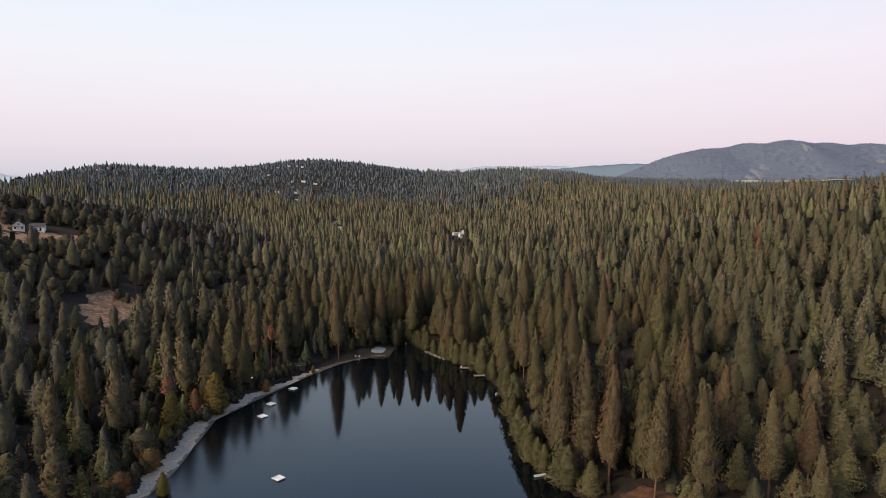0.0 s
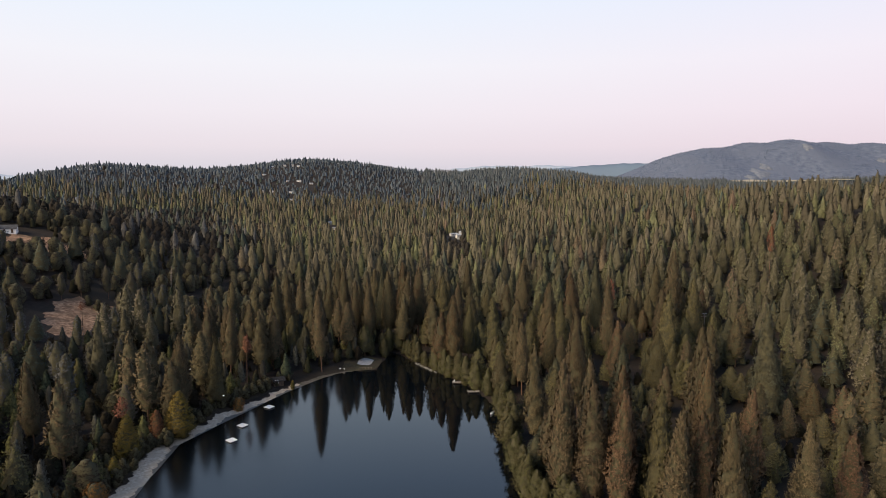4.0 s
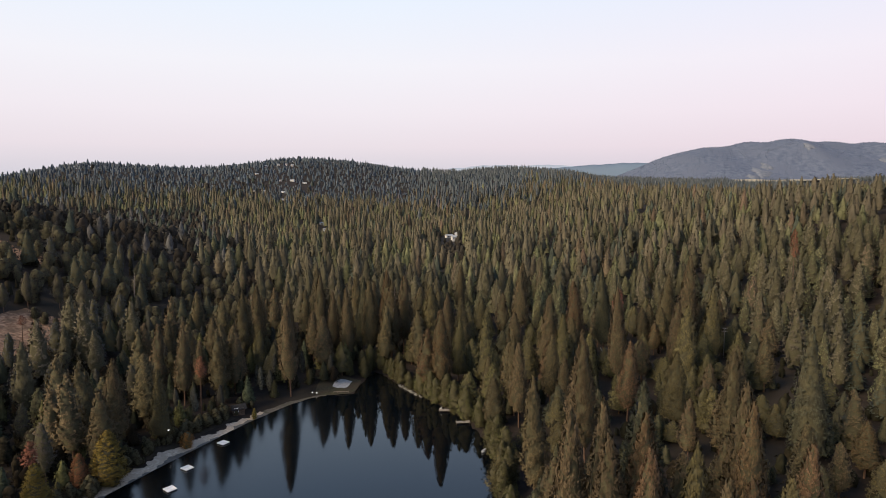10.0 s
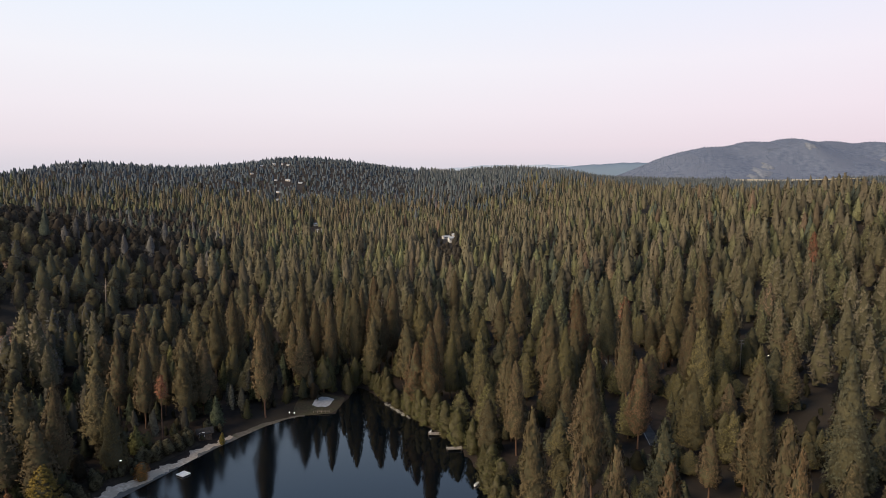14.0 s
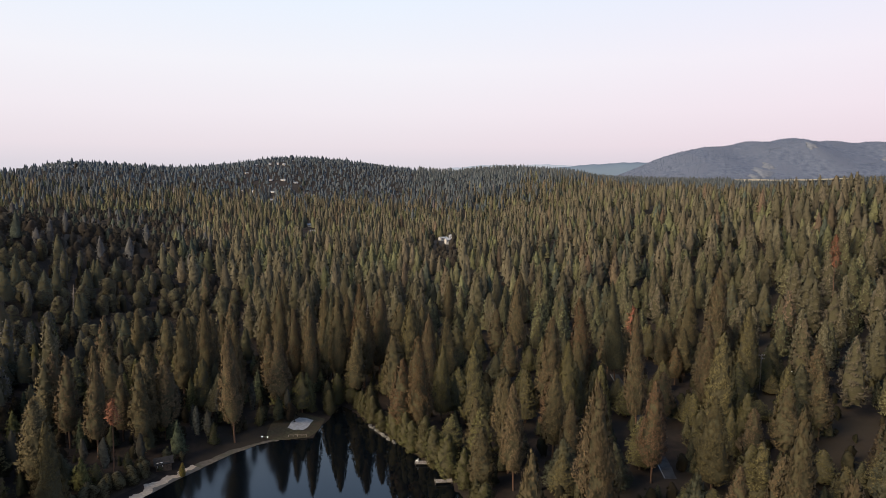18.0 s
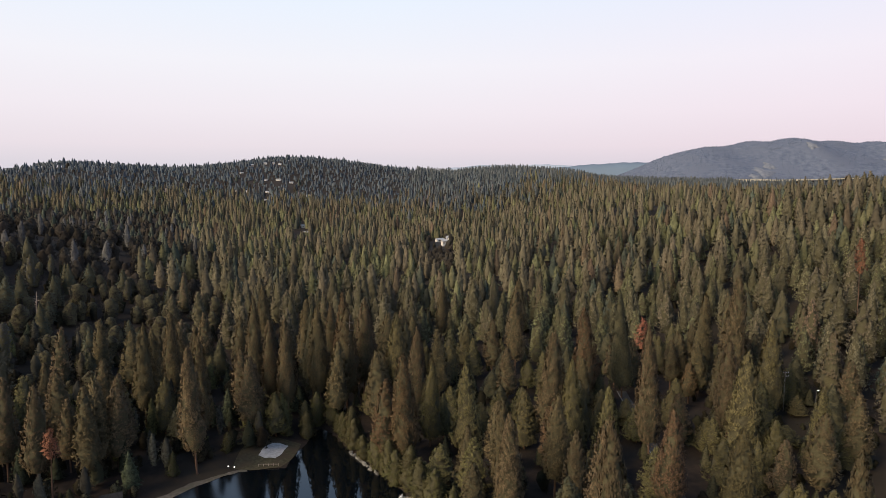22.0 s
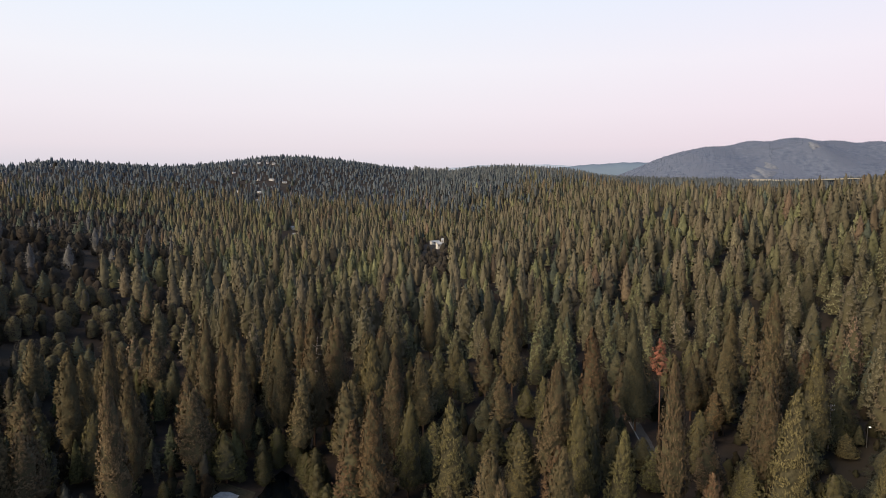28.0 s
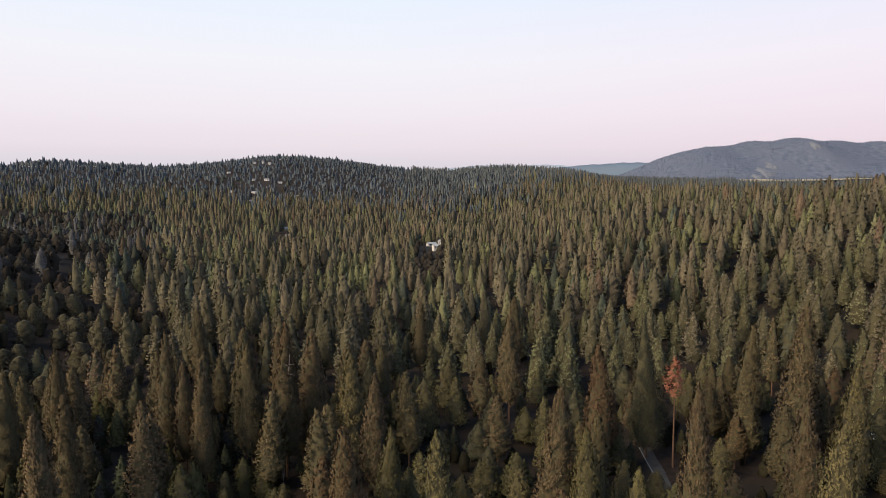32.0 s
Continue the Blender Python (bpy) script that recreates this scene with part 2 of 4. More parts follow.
def sheet(xs, ys, height):
    gx, gy = np.meshgrid(xs, ys, indexing="ij")
    v = np.stack([gx, gy, height(gx, gy)], -1).reshape(-1, 3)
    i = np.arange(len(xs) * len(ys)).reshape(len(xs), len(ys))
    return v, np.stack([i[:-1, :-1], i[1:, :-1], i[1:, 1:], i[:-1, 1:]], -1).reshape(-1, 4)


v, f = sheet(graded(-110, 110, 2.0, 4900), graded(90, 320, 2.0, 4900), ground)
land = tagged(new("ground", mesh_np("ground", v, f, M_DUFF, True)), "brown forest floor of duff and soil, darkened for canopy shade", "ground", kind="structure")

bm = bmesh.new()
bmesh.ops.create_grid(bm, x_segments=2, y_segments=2, size=1, matrix=Matrix.Translation((-2, 128, 0)) @ Matrix.Diagonal((95, 170, 1, 1)))
water = tagged(part("water", bm, M_WATER), "still dark lake water mirroring the trees", "lake", kind="structure")

# ---- trees: shapes of unit height ----
PROFILE = {
    "pine": (0.20, lambda t: 0.178 * (1 - t) ** 0.62 * np.minimum(1, (t + 0.16) / 0.36)),
    "cedar": (0.12, lambda t: 0.210 * (1 - t) ** 0.70 * np.minimum(1, (t + 0.25) / 0.35)),
    "fir": (0.13, lambda t: 0.235 * (1 - t) ** 0.80 * np.minimum(1, (t + 0.3) / 0.4)),
    "oak": (0.05, lambda t: 0.40 * np.sqrt(np.clip(1 - (2 * t - 0.85) ** 2 / 1.4, 0.02, 1))),
}
PROFILE["rust"] = PROFILE["pine"]
PROFILE["dead"] = (0.66, lambda t: np.minimum(0.10, 0.14 * (1 - t) ** 0.5) * np.minimum(1, (t + 0.12) / 0.30))
PROFILE["gold"] = (0.05, lambda t: 0.24 * (1 - t) ** 0.55 * np.minimum(1, (t + 0.2) / 0.4))
PROFILE["alder"] = (0.02, lambda t: 0.27 * np.sqrt(np.clip(1 - (t * 1.02) ** 2.2, 0.01, 1)) * np.minimum(1, (t + 0.3) / 0.45))
PROFILE["grey"] = (0.22, lambda t: 0.15 * np.sqrt(np.clip(1 - (t * 1.02) ** 3, 0.01, 1)) * np.minimum(1, (t + 0.2) / 0.5))
PROFILE["red"], PROFILE["orange"] = PROFILE["gold"], (0.02, lambda t: 0.40 * np.sqrt(np.clip(1 - (2 * t - 0.8) ** 2 / 1.5, 0.02, 1)))
BROAD = ("oak", "alder", "gold", "brush", "red", "orange")
# how the boughs of each kind rise from the trunk: at the foot of the crown, and gained towards the tip
RISE = {"pine": (0.2, 1.1), "rust": (0.2, 1.1), "cedar": (0.6, 1.3), "fir": (-0.3, 1.0), "grey": (0.3, 0.9), "dead": (-0.1, 0.7)}


def unit(q):
    return q / np.maximum(np.linalg.norm(q, axis=-1, keepdims=True), 1e-9)


def lumps(shape, seed):
    """The uneven radius of one crown: full and hollow sides, with steps where whorls of boughs end."""
    rng = np.random.default_rng(seed)
    base, rad = PROFILE[shape]
    ph = rng.uniform(0, 2 * np.pi, 8)
    deep = {"cedar": 0.09, "fir": 0.09, "oak": 0.25, "brush": 0.3, "alder": 0.2, "dead": 0.3, "grey": 0.2}.get(shape, 0.09)

    def radius(t, ang):
        k = 1 + deep * (np.sin(ang + 5 * t + ph[0]) + 0.8 * np.sin(2 * ang + 13 * t + ph[1]) * np.sin(9 * t + ph[2]) + 0.6 * np.sin(3 * ang - 21 * t + ph[3]))
        return rad(t) * np.clip(k, 0.4, 1.6)
    return base, radius


def core(shape, rng, sides, levels, shrink, seed=0):
    """A closed, uneven body."""
    base, radius = lumps(shape, seed)
    t = (np.linspace(0, 1, levels) ** 0.9 * 0.94)[:, None] + rng.uniform(-0.3, 0.3, (levels, sides)) / levels
    t = np.clip(t, 0, 0.965)
    a = np.linspace(0, 2 * np.pi, sides, endpoint=False)[None] + rng.uniform(-0.3, 0.3, (levels, sides)) * 4 / sides
    r = radius(t, a) * shrink * (1.04 - 0.12 * t) * rng.uniform(0.80, 1.18, (levels, sides))
    z = base + t * (1 - base)
    v = np.stack([r * np.cos(a), r * np.sin(a), z], -1).reshape(-1, 3)
    v = np.vstack([v, [[0, 0, 1.0], [0, 0, base * 0.95]]])
    f = []
    for i in range(levels - 1):
        for j in range(sides):
            p, q = i * sides + j, i * sides + (j + 1) % sides
            f += [(p, q, q + sides), (p, q + sides, p + sides)]
    top = (levels - 1) * sides
    for j in range(sides):
        f.append((top + j, top + (j + 1) % sides, levels * sides))
        f.append((j, levels * sides + 1, (j + 1) % sides))
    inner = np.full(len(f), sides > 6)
    n = unit(np.concatenate([v[:, :2] / np.maximum(np.hypot(v[:, 0], v[:, 1]), 1e-4)[:, None] * 0.85, np.where(v[:, 2:] > 0.99, 1.5, 0.35 + 0.4 * (v[:, 2:] - 0.6))], 1))
    return v, np.array(f), unit(n + rng.normal(0, 0.2, n.shape)), inner


def boughs(shape, rng, count, leaves, size, seed=0):
    """Boughs set in a spiral up the trunk, each a pad of short sprays lying along it."""
    base, radius = lumps(shape, seed)
    rad = PROFILE[shape][1]
    grid = np.linspace(0, 0.99, 200)
    mass = np.cumsum(rad(grid) * (1 + 0.5 * grid) + 0.06)
    t = np.interp((np.arange(count) + rng.uniform(0, 1, count)) / count, mass / mass[-1], grid)
    ang = np.arange(count) * 2.39996 + rng.normal(0, 0.45, count)
    ln = radius(t, ang) * rng.uniform(0.91, 1.08, count)
    lo, gain = RISE.get(shape, (0.15, 0.6))
    rise = lo + gain * t + rng.normal(0, 0.12, count)
    z0 = base + t * (1 - base)
    rep = lambda q: np.repeat(q, leaves, 0)
    tight = shape in ("pine", "rust", "cedar", "fir")
    m = count * leaves
    radial = np.stack([np.cos(ang), np.sin(ang), 0 * ang], -1)
    side = np.stack([-np.sin(ang), np.cos(ang), 0 * ang], -1)
    up = np.array([0, 0, 1.0])
    u = (0.78 if tight else 0.50) + (0.25 if tight else 0.54) * rng.uniform(0, 1, m) ** 0.8
    lat = rng.normal(0, 1, m) * rep(0.16 * ln + 0.004) * (1.35 - 0.5 * u)
    reach = rep(ln)
    mid = radial * (ln * 0.75)[:, None] + up * z0[:, None]
    c = rep(radial) * (reach * u)[:, None] + rep(side) * lat[:, None] + up * (rep(z0) + rep(rise) * reach * (u - 0.75) - 0.25 * reach * (u - 0.5) ** 2 + rng.normal(0, 0.011 if tight else 0.32 * size, m))[:, None]
    broad = shape in BROAD
    facing = unit(rep(radial) * (0.75 if broad else 0.65) + up * 0.65 + rng.normal(0, 0.18 if tight else 0.3, (m, 3)))
    out = rep(radial) * 0.9 + up * (rep(rise) + (0.5 if tight else 0.15))[:, None] + rng.normal(0, 0.32 if tight else 0.5, (m, 3)) + rep(side) * (lat / rep(0.16 * ln + 0.004) * 0.3)[:, None]
    out = unit(out - 0.85 * facing * (out * facing).sum(1)[:, None])
    across = unit(np.cross(facing, out))
    s = (size * rng.uniform(0.6, 1.4, m) * (0.84 + 0.16 * (1 - rep(t))))[:, None]
    v = np.stack([c - out * s * 0.5 - across * s * 0.36, c - out * s * 0.5 + across * s * 0.36, c + out * s], 1).reshape(-1, 3)
    geo = np.cross(v[1::3] - v[0::3], v[2::3] - v[0::3])
    nrm = unit(0.62 * rep(radial) + 0.50 * up + 0.75 * (c - rep(mid)) / rep(0.42 * ln + 0.01)[:, None] + rng.normal(0, 0.10, (m, 3)))
    f = np.arange(m * 3).reshape(-1, 3)
    turn = (geo * nrm).sum(1) < 0
    f[turn] = f[turn][:, ::-1]
    return v, f, np.repeat(nrm, 3, 0), np.zeros(m, bool)


def join(*pieces):
    vs, fs, ns, ins, o = [], [], [], [], 0
    for v, f, n, inner in pieces:
        vs.append(v), fs.append(f + o), ns.append(n), ins.append(inner)
        o += len(v)
    return np.vstack(vs), np.vstack(fs), np.vstack(ns), np.concatenate(ins)


# for each level of detail: sides and levels of the body, its share of the radius, boughs, sprays on each, their size
DETAIL = {"S": (8, 8, 0.74, 340, 13, 0.0150), "A": (7, 7, 0.75, 200, 10, 0.0200), "B": (7, 6, 0.76, 112, 6, 0.0280), "C": (6, 5, 0.76, 46, 4, 0.046), "D": (5, 4, 0.80, 18, 2, 0.074), "E": (4, 2, 1.0, 2, 1, 0.10)}


def crown(shape, level, seed):
    rng = np.random.default_rng(seed)
    sides, levels, shrink, count, leaves, size = DETAIL[level]
    if shape == "dead":
        return boughs(shape, rng, max(4, count // 3), max(1, leaves // 2 + 2), size * 1.2, seed)
    if shape in BROAD:
        size *= {"S": 1.5, "A": 1.6, "B": 1.8, "C": 2.5, "D": 2.0}.get(level, 1.6)
        shrink *= 0.88
        if level in "CD":
            count = int(count * 0.45)
    return join(core(shape, rng, sides, levels, shrink, seed), boughs(shape, rng, count, leaves, size, seed))


def trunk(shape, seed, sides=7, thick=0.0125, top=0.92):
    rng = np.random.default_rng(seed)
    zs = np.array([-0.03, 0.02, 0.3, 0.6, top])
    rs = thick * np.array([1.25, 1.0, 0.8, 0.5, 0.12])
    a = np.linspace(0, 2 * np.pi, sides, endpoint=False)
    bend = np.cumsum(rng.normal(0, 0.0025, (5, 2)), 0)
    v = np.stack([rs[:, None] * np.cos(a) + bend[:, :1], rs[:, None] * np.sin(a) + bend[:, 1:], np.repeat(zs[:, None], sides, 1)], -1).reshape(-1, 3)
    f = [(i * sides + j, i * sides + (j + 1) % sides, (i + 1) * sides + (j + 1) % sides, (i + 1) * sides + j) for i in range(4) for j in range(sides)]
    return v, np.array(f)


def leafy(name, made, mat, tone=None):
    return mesh_np(name, made[0], made[1], mat, True, made[2], tone, made[3])


VARIANTS = 6
SEED = {"pine": 100, "rust": 200, "cedar": 300, "fir": 400, "oak": 500, "dead": 600, "gold": 700, "alder": 800, "grey": 900, "red": 1100, "orange": 1200}
CROWN = {(k, q): [leafy(k + "_crown", crown(k, q, SEED[k] + 10 * n + ord(q)), M_LEAF[k]) for n in range(VARIANTS)] for k in SEED for q in "SAB"}
TRUNK = {k: [mesh_np(k + "_trunk", *trunk(k, SEED[k] + n, 7, 0.04 if k in BROAD else 0.0125, 0.6 if k in BROAD else 0.92), M_BARK, True) for n in range(VARIANTS)] for k in SEED}
NAME = {"pine": "pine_tree", "rust": "pine_tree", "cedar": "cedar_tree", "fir": "fir_tree", "oak": "oak_tree", "dead": "dead_pine", "gold": "autumn_tree", "alder": "alder_tree", "grey": "grey_pine", "red": "autumn_tree", "orange": "autumn_bush"}
LABEL = {
    "pine": "tall olive-green ponderosa pine with a bare lower trunk",
    "rust": "tall ponderosa pine with rusty brown-green needles",
    "cedar": "dense yellow-green incense cedar with a pointed crown",
    "fir": "dark green fir with tiered drooping branches",
    "oak": "round dark oak on the forest floor",
    "dead": "dying pine with sparse orange-red needles",
    "gold": "bushy autumn tree with yellow-green leaves",
    "alder": "leafy green alder overhanging the lake shore",
    "red": "small autumn tree with dull red leaves beside the beach",
    "orange": "low autumn bush with orange leaves at the water's edge",
    "grey": "pale grey-green foothill pine with an open crown",
}
WIDTH = {"pine": 1.10, "rust": 1.10, "cedar": 1.12, "fir": 1.08, "oak": 1.0, "dead": 0.9, "gold": 1.3, "alder": 1.0, "grey": 1.0, "red": 1.25, "orange": 1.1}
CONIFER = ("pine", "rust", "cedar", "fir", "dead")
tree_rng = np.random.default_rng(11)


def tree(kind, x, y, h, level="B", lean=0.0, width=1.0):
    """One tree: an Empty at its foot with a trunk and a crown."""
    n = int(tree_rng.integers(VARIANTS))
    root = tagged(new(NAME[kind]), LABEL[kind], "tree", "forest trees")
    w = (0.3 * h + 13.5 if kind in CONIFER else h) * WIDTH[kind] * width * tree_rng.uniform(0.85, 1.15)
    root.matrix_world = pose(x, y, float(ground(x, y)) - 0.1, tree_rng.normal(0, 1.2), lean + tree_rng.normal(0, 1.2), tree_rng.uniform(0, 360)) @ Matrix.Diagonal((w, w, h, 1))
    for name, me in (("trunk", TRUNK[kind][n]), ("crown", CROWN[kind, level][n])):
        ob = new(name, me)
        ob.parent = root
    return root


# trees that stand out: x, y, height of the tip over the lake
EAST_PINES = [(39, 144, 30, "rust"), (62, 160, 35, "pine"), (28.5, 150, 34, "pine"), (28.6, 231, 26, "pine"), (47, 135.5, 29, "pine"), (54, 126, 31, "pine"),
              (43, 208, 30, "pine"), (59, 152, 34, "rust"), (27, 179, 30, "pine"), (41.3, 195, 36, "pine"), (74, 192, 32, "pine"), (40, 237, 25, "pine"), (60, 225, 26, "rust"),
              (29, 223, 26, "pine"), (86, 258, 31, "pine"), (84, 246, 32, "cedar"), (64, 249, 37, "pine"), (43, 260, 33, "pine"), (58, 288, 33, "rust"), (98, 283, 43, "pine"),
              (98, 305, 34, "pine"), (41, 319, 34, "pine"), (16, 354, 30, "pine"), (48, 365, 30, "pine"), (160, 324, 50, "dead")]
EAST_OTHERS = [(43.8, 162, 35, "fir"), (95, 196, 37, "fir"), (84, 141, 22, "rust"), (47.8, 257, 27, "cedar"), (13, 264, 24, "cedar"), (22.5, 257.6, 26, "cedar"),
               (55, 252, 22, "cedar"), (72, 221, 24, "cedar"), (97, 238, 26, "cedar"), (7.5, 252, 30, "rust"), (71.6, 298, 37, "fir"), (103, 272, 33, "cedar"), (76.1, 292.7, 29, "dead"),
               (34, 147, 31, "pine"), (41, 150.5, 33, "rust"), (47.5, 145, 30, "cedar"), (53, 139, 27, "rust"), (35.5, 156.5, 33, "pine"), (60, 142, 26, "cedar"), (66, 147, 29, "rust"), (33.6, 139.6, 9, "cedar"), (72, 135, 27, "pine")]
WEST_TREES = [(-44, 262, 31, "pine"), (-34, 289, 29, "pine"), (-65, 283, 28, "pine"), (-42, 252, 32, "pine"), (-49, 340, 31, "pine"), (-65, 276, 31, "pine"),
              (-64, 293, 31, "pine"), (-39.5, 293, 35, "pine"), (-28, 314, 31, "pine"), (-20, 291, 33, "pine"), (-8, 299, 34, "pine"), (3.5, 287, 32, "cedar"), (-27.5, 283, 31, "pine"), (-14.5, 302, 35, "rust"), (9, 277, 30, "pine"), (-24, 300, 33, "fir"), (1.2, 301, 24, "cedar"), (-11.9, 290, 33, "pine"), (4.2, 312, 24, "fir"),
              (-63.4, 231, 20, "dead"), (-133, 297, 32, "grey"), (-150, 309, 33, "grey"), (-75, 205, 26.5, "pine"), (-67.2, 214, 21.5, "cedar"), (-70.2, 191.5, 13.5, "gold"),
              (-75.2, 188.6, 9.5, "red"), (-77, 175, 13.0, "gold"), (-78.6, 177.5, 17.0, "dead"), (-74, 140, 6.0, "orange"), (-64.6, 141, 5.5, "gold"), (-72.5, 152, 6.5, "orange"), (-74, 163, 7.5, "gold"), (-60.5, 213, 4.5, "orange"), (-48.6, 233.5, 3.6, "gold"), (-100, 175, 27, "pine"), (-96, 152, 24, "pine")]
stand = []
for bx, by, top, kind in EAST_PINES + EAST_OTHERS + WEST_TREES:
    tree(kind, bx, by, top - float(ground(bx, by)), "S", width=0.9 if kind in CONIFER else 1.0)
    stand.append((bx, by))
stand = np.array(stand)


# ---- woods ----
def scatter(x0, x1, y0, y1, step, seed, jitter=0.55):
    """Uneven spread of points, about one to each step x step metres, in rows turned away from the compass."""
    rng = np.random.default_rng(seed)
    cx, cy, r = (x0 + x1) / 2, (y0 + y1) / 2, np.hypot(x1 - x0, y1 - y0) / 2
    g = np.arange(-r, r, step)
    gx, gy = np.meshgrid(g, g)
    gx[1::2] += step / 2
    p = np.stack([gx.ravel(), gy.ravel()], -1) + rng.uniform(-jitter, jitter, (gx.size, 2)) * step
    ca, sa = np.cos(0.41), np.sin(0.41)
    p = np.stack([p[:, 0] * ca - p[:, 1] * sa + cx, p[:, 0] * sa + p[:, 1] * ca + cy], -1)
    return p[(p[:, 0] > x0) & (p[:, 0] < x1) & (p[:, 1] > y0) & (p[:, 1] < y1)]


HOMES = [(15, 716), (208, 776), (232, 776), (-348, 1351), (-329, 1380), (-316, 1388), (-300, 1378), (-343, 1271), (-287, 1222), (-266, 1229), (-241, 1216), (-302, 1115), (-288, 1115),
         (-257, 1122), (-194, 1126), (-241, 1056), (-136, 818), (-123, 768), (-542, 980)]
ROAD = [(73, 304), (71, 281), (69, 262), (67.2, 246), (65, 226)]


def clear(p, shore=3.0):
    """Keeps the points that stand on wooded land."""
    d = lake_distance(p[:, 0], p[:, 1])
    ok = d > shore
    ok &= ~((p[:, 0] < -20) & (d < 7.5) & (p[:, 1] < 285))
    ok &= ((p[:, 0] + 144) / 18) ** 2 + ((p[:, 1] - 276) / 30) ** 2 > 1
    ok &= ((p[:, 0] + 226) / 38) ** 2 + ((p[:, 1] - 350) / 27) ** 2 > 1
    for n, (hx, hy) in enumerate(HOMES):
        ln = 60 if hy < 1000 else 40
        u = np.clip((hy - p[:, 1]) / ln, 0, 1)
        ok &= np.hypot(p[:, 0] - hx * (1 - 0.045 * u), p[:, 1] - hy + ln * u) > (9 if n < 3 else 5)
    for (ax, ay), (bx, by) in zip(ROAD, ROAD[1:]):
        u = np.clip(((p[:, 0] - ax) * (bx - ax) + (p[:, 1] - ay) * (by - ay)) / ((bx - ax) ** 2 + (by - ay) ** 2), 0, 1)
        ok &= np.hypot(p[:, 0] - ax - u * (bx - ax), p[:, 1] - ay - u * (by - ay)) > 2.7
    return p[ok]


def hollow(p):
    """Low ground with oaks and brush in front of the houses in the valley."""
    low = np.zeros(len(p), bool)
    for (hx, hy), ln, wd in zip(HOMES[:3], (230, 90, 90), (14, 8, 8)):
        u = np.clip((hy - p[:, 1]) / ln, 0, 1)
        low |= np.hypot(p[:, 0] - hx * (1 - ln / hy * u) - 6 * u, p[:, 1] - hy + ln * u) < wd * (1 - 0.35 * u)
    return low


def kinds_at(p, rng):
    """West of the lake oaks and firs, a cedar belt on the east shore, pines elsewhere."""
    x, y = p[:, 0], p[:, 1]
    u = rng.uniform(0, 1, len(p))
    patch = np.sin(x / 37 + 0.8 * np.sin(y / 41)) * np.cos(y / 53 + x / 90)
    k = np.where(u < 0.42, "pine", np.where(u < 0.46, "rust", np.where(u < 0.86, "cedar", "fir")))
    k = np.where((patch > 0.35) & (u > 0.3) & (u < 0.9), "cedar", k)
    k = np.where((x < 0) & (y < 440) & (k == "cedar") & (rng.uniform(0, 1, len(p)) < 0.65), "pine", k)
    k = np.where((x > 8) & (x < 110) & (y < 400) & (k == "pine") & (rng.uniform(0, 1, len(p)) < 0.4), "cedar", k)
    west = (x + rng.normal(0, 16, len(p)) + 14 * np.sin(y / 31) < -84 - 0.06 * (y - 200) - 0.35 * np.clip(y - 420, 0, 900)) & (y < 900)
    k = np.where(west & (u < np.where((y < 262) & (x > -175), 0.34, 0.74)), "oak", np.where(west & (u < 0.83), "grey", np.where(west & (u < 0.91), "fir", k)))
    k = np.where((x < -185) & (y < 520) & (k != "grey") & (u < 0.97), "oak", k)
    hill = (y > 1080) & (x < -40)
    k = np.where(hill & (u < 0.66), "oak", np.where(hill & (u < 0.90), "fir", k))
    k = np.where(hollow(p), "oak", k)
    k = np.where((y >= 1080) & ((k == "rust") | (k == "dead")), "pine", k)
    return k


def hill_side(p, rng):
    """True on the far dry hill that takes the hazed foliage, with a ragged edge."""
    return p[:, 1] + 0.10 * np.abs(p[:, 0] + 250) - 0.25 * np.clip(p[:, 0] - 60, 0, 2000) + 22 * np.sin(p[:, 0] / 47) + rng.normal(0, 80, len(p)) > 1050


HEIGHT = {"pine": (16, 25), "rust": (16, 24), "cedar": (10, 18), "fir": (9, 18), "oak": (6, 11), "dead": (16, 27), "gold": (6, 10), "alder": (6, 12), "grey": (12, 18)}
near = clear(scatter(-170, 175, 88, 385, 9.3, 3), 0.8)
near = near[np.min(np.hypot(near[:, None, 0] - stand[None, :, 0], near[:, None, 1] - stand[None, :, 1]), 1) > 5.5]
rng = np.random.default_rng(5)
near = near[rng.uniform(0, 1, len(near)) < 0.88]
kind = kinds_at(near, rng)
beyond = []
close = (np.abs(near[:, 0] - 15) < 48 + 0.22 * near[:, 1]) & (near[:, 1] > 110) & (near[:, 1] < 330)
for (bx, by), k, c in zip(near, kind, close):
    lo, hi = HEIGHT[k]
    h = rng.uniform(lo, hi)
    if k in ("cedar", "fir") and rng.uniform() < 0.25:
        h = rng.uniform(7, 13)
    if bx > 20 and by < 330:
        h *= 0.78 if bx > 52 else 0.88
    if bx < -100 or bx > 120 or by > 335:
        beyond.append((bx, by, k))
    else:
        tree(k, bx, by, h, "A" if c else "B")

# younger trees under the pines behind the beach
young = clear(scatter(-135, -24, 120, 330, 6.2, 14), 8.0)
FOREST, TONES = {}, {}


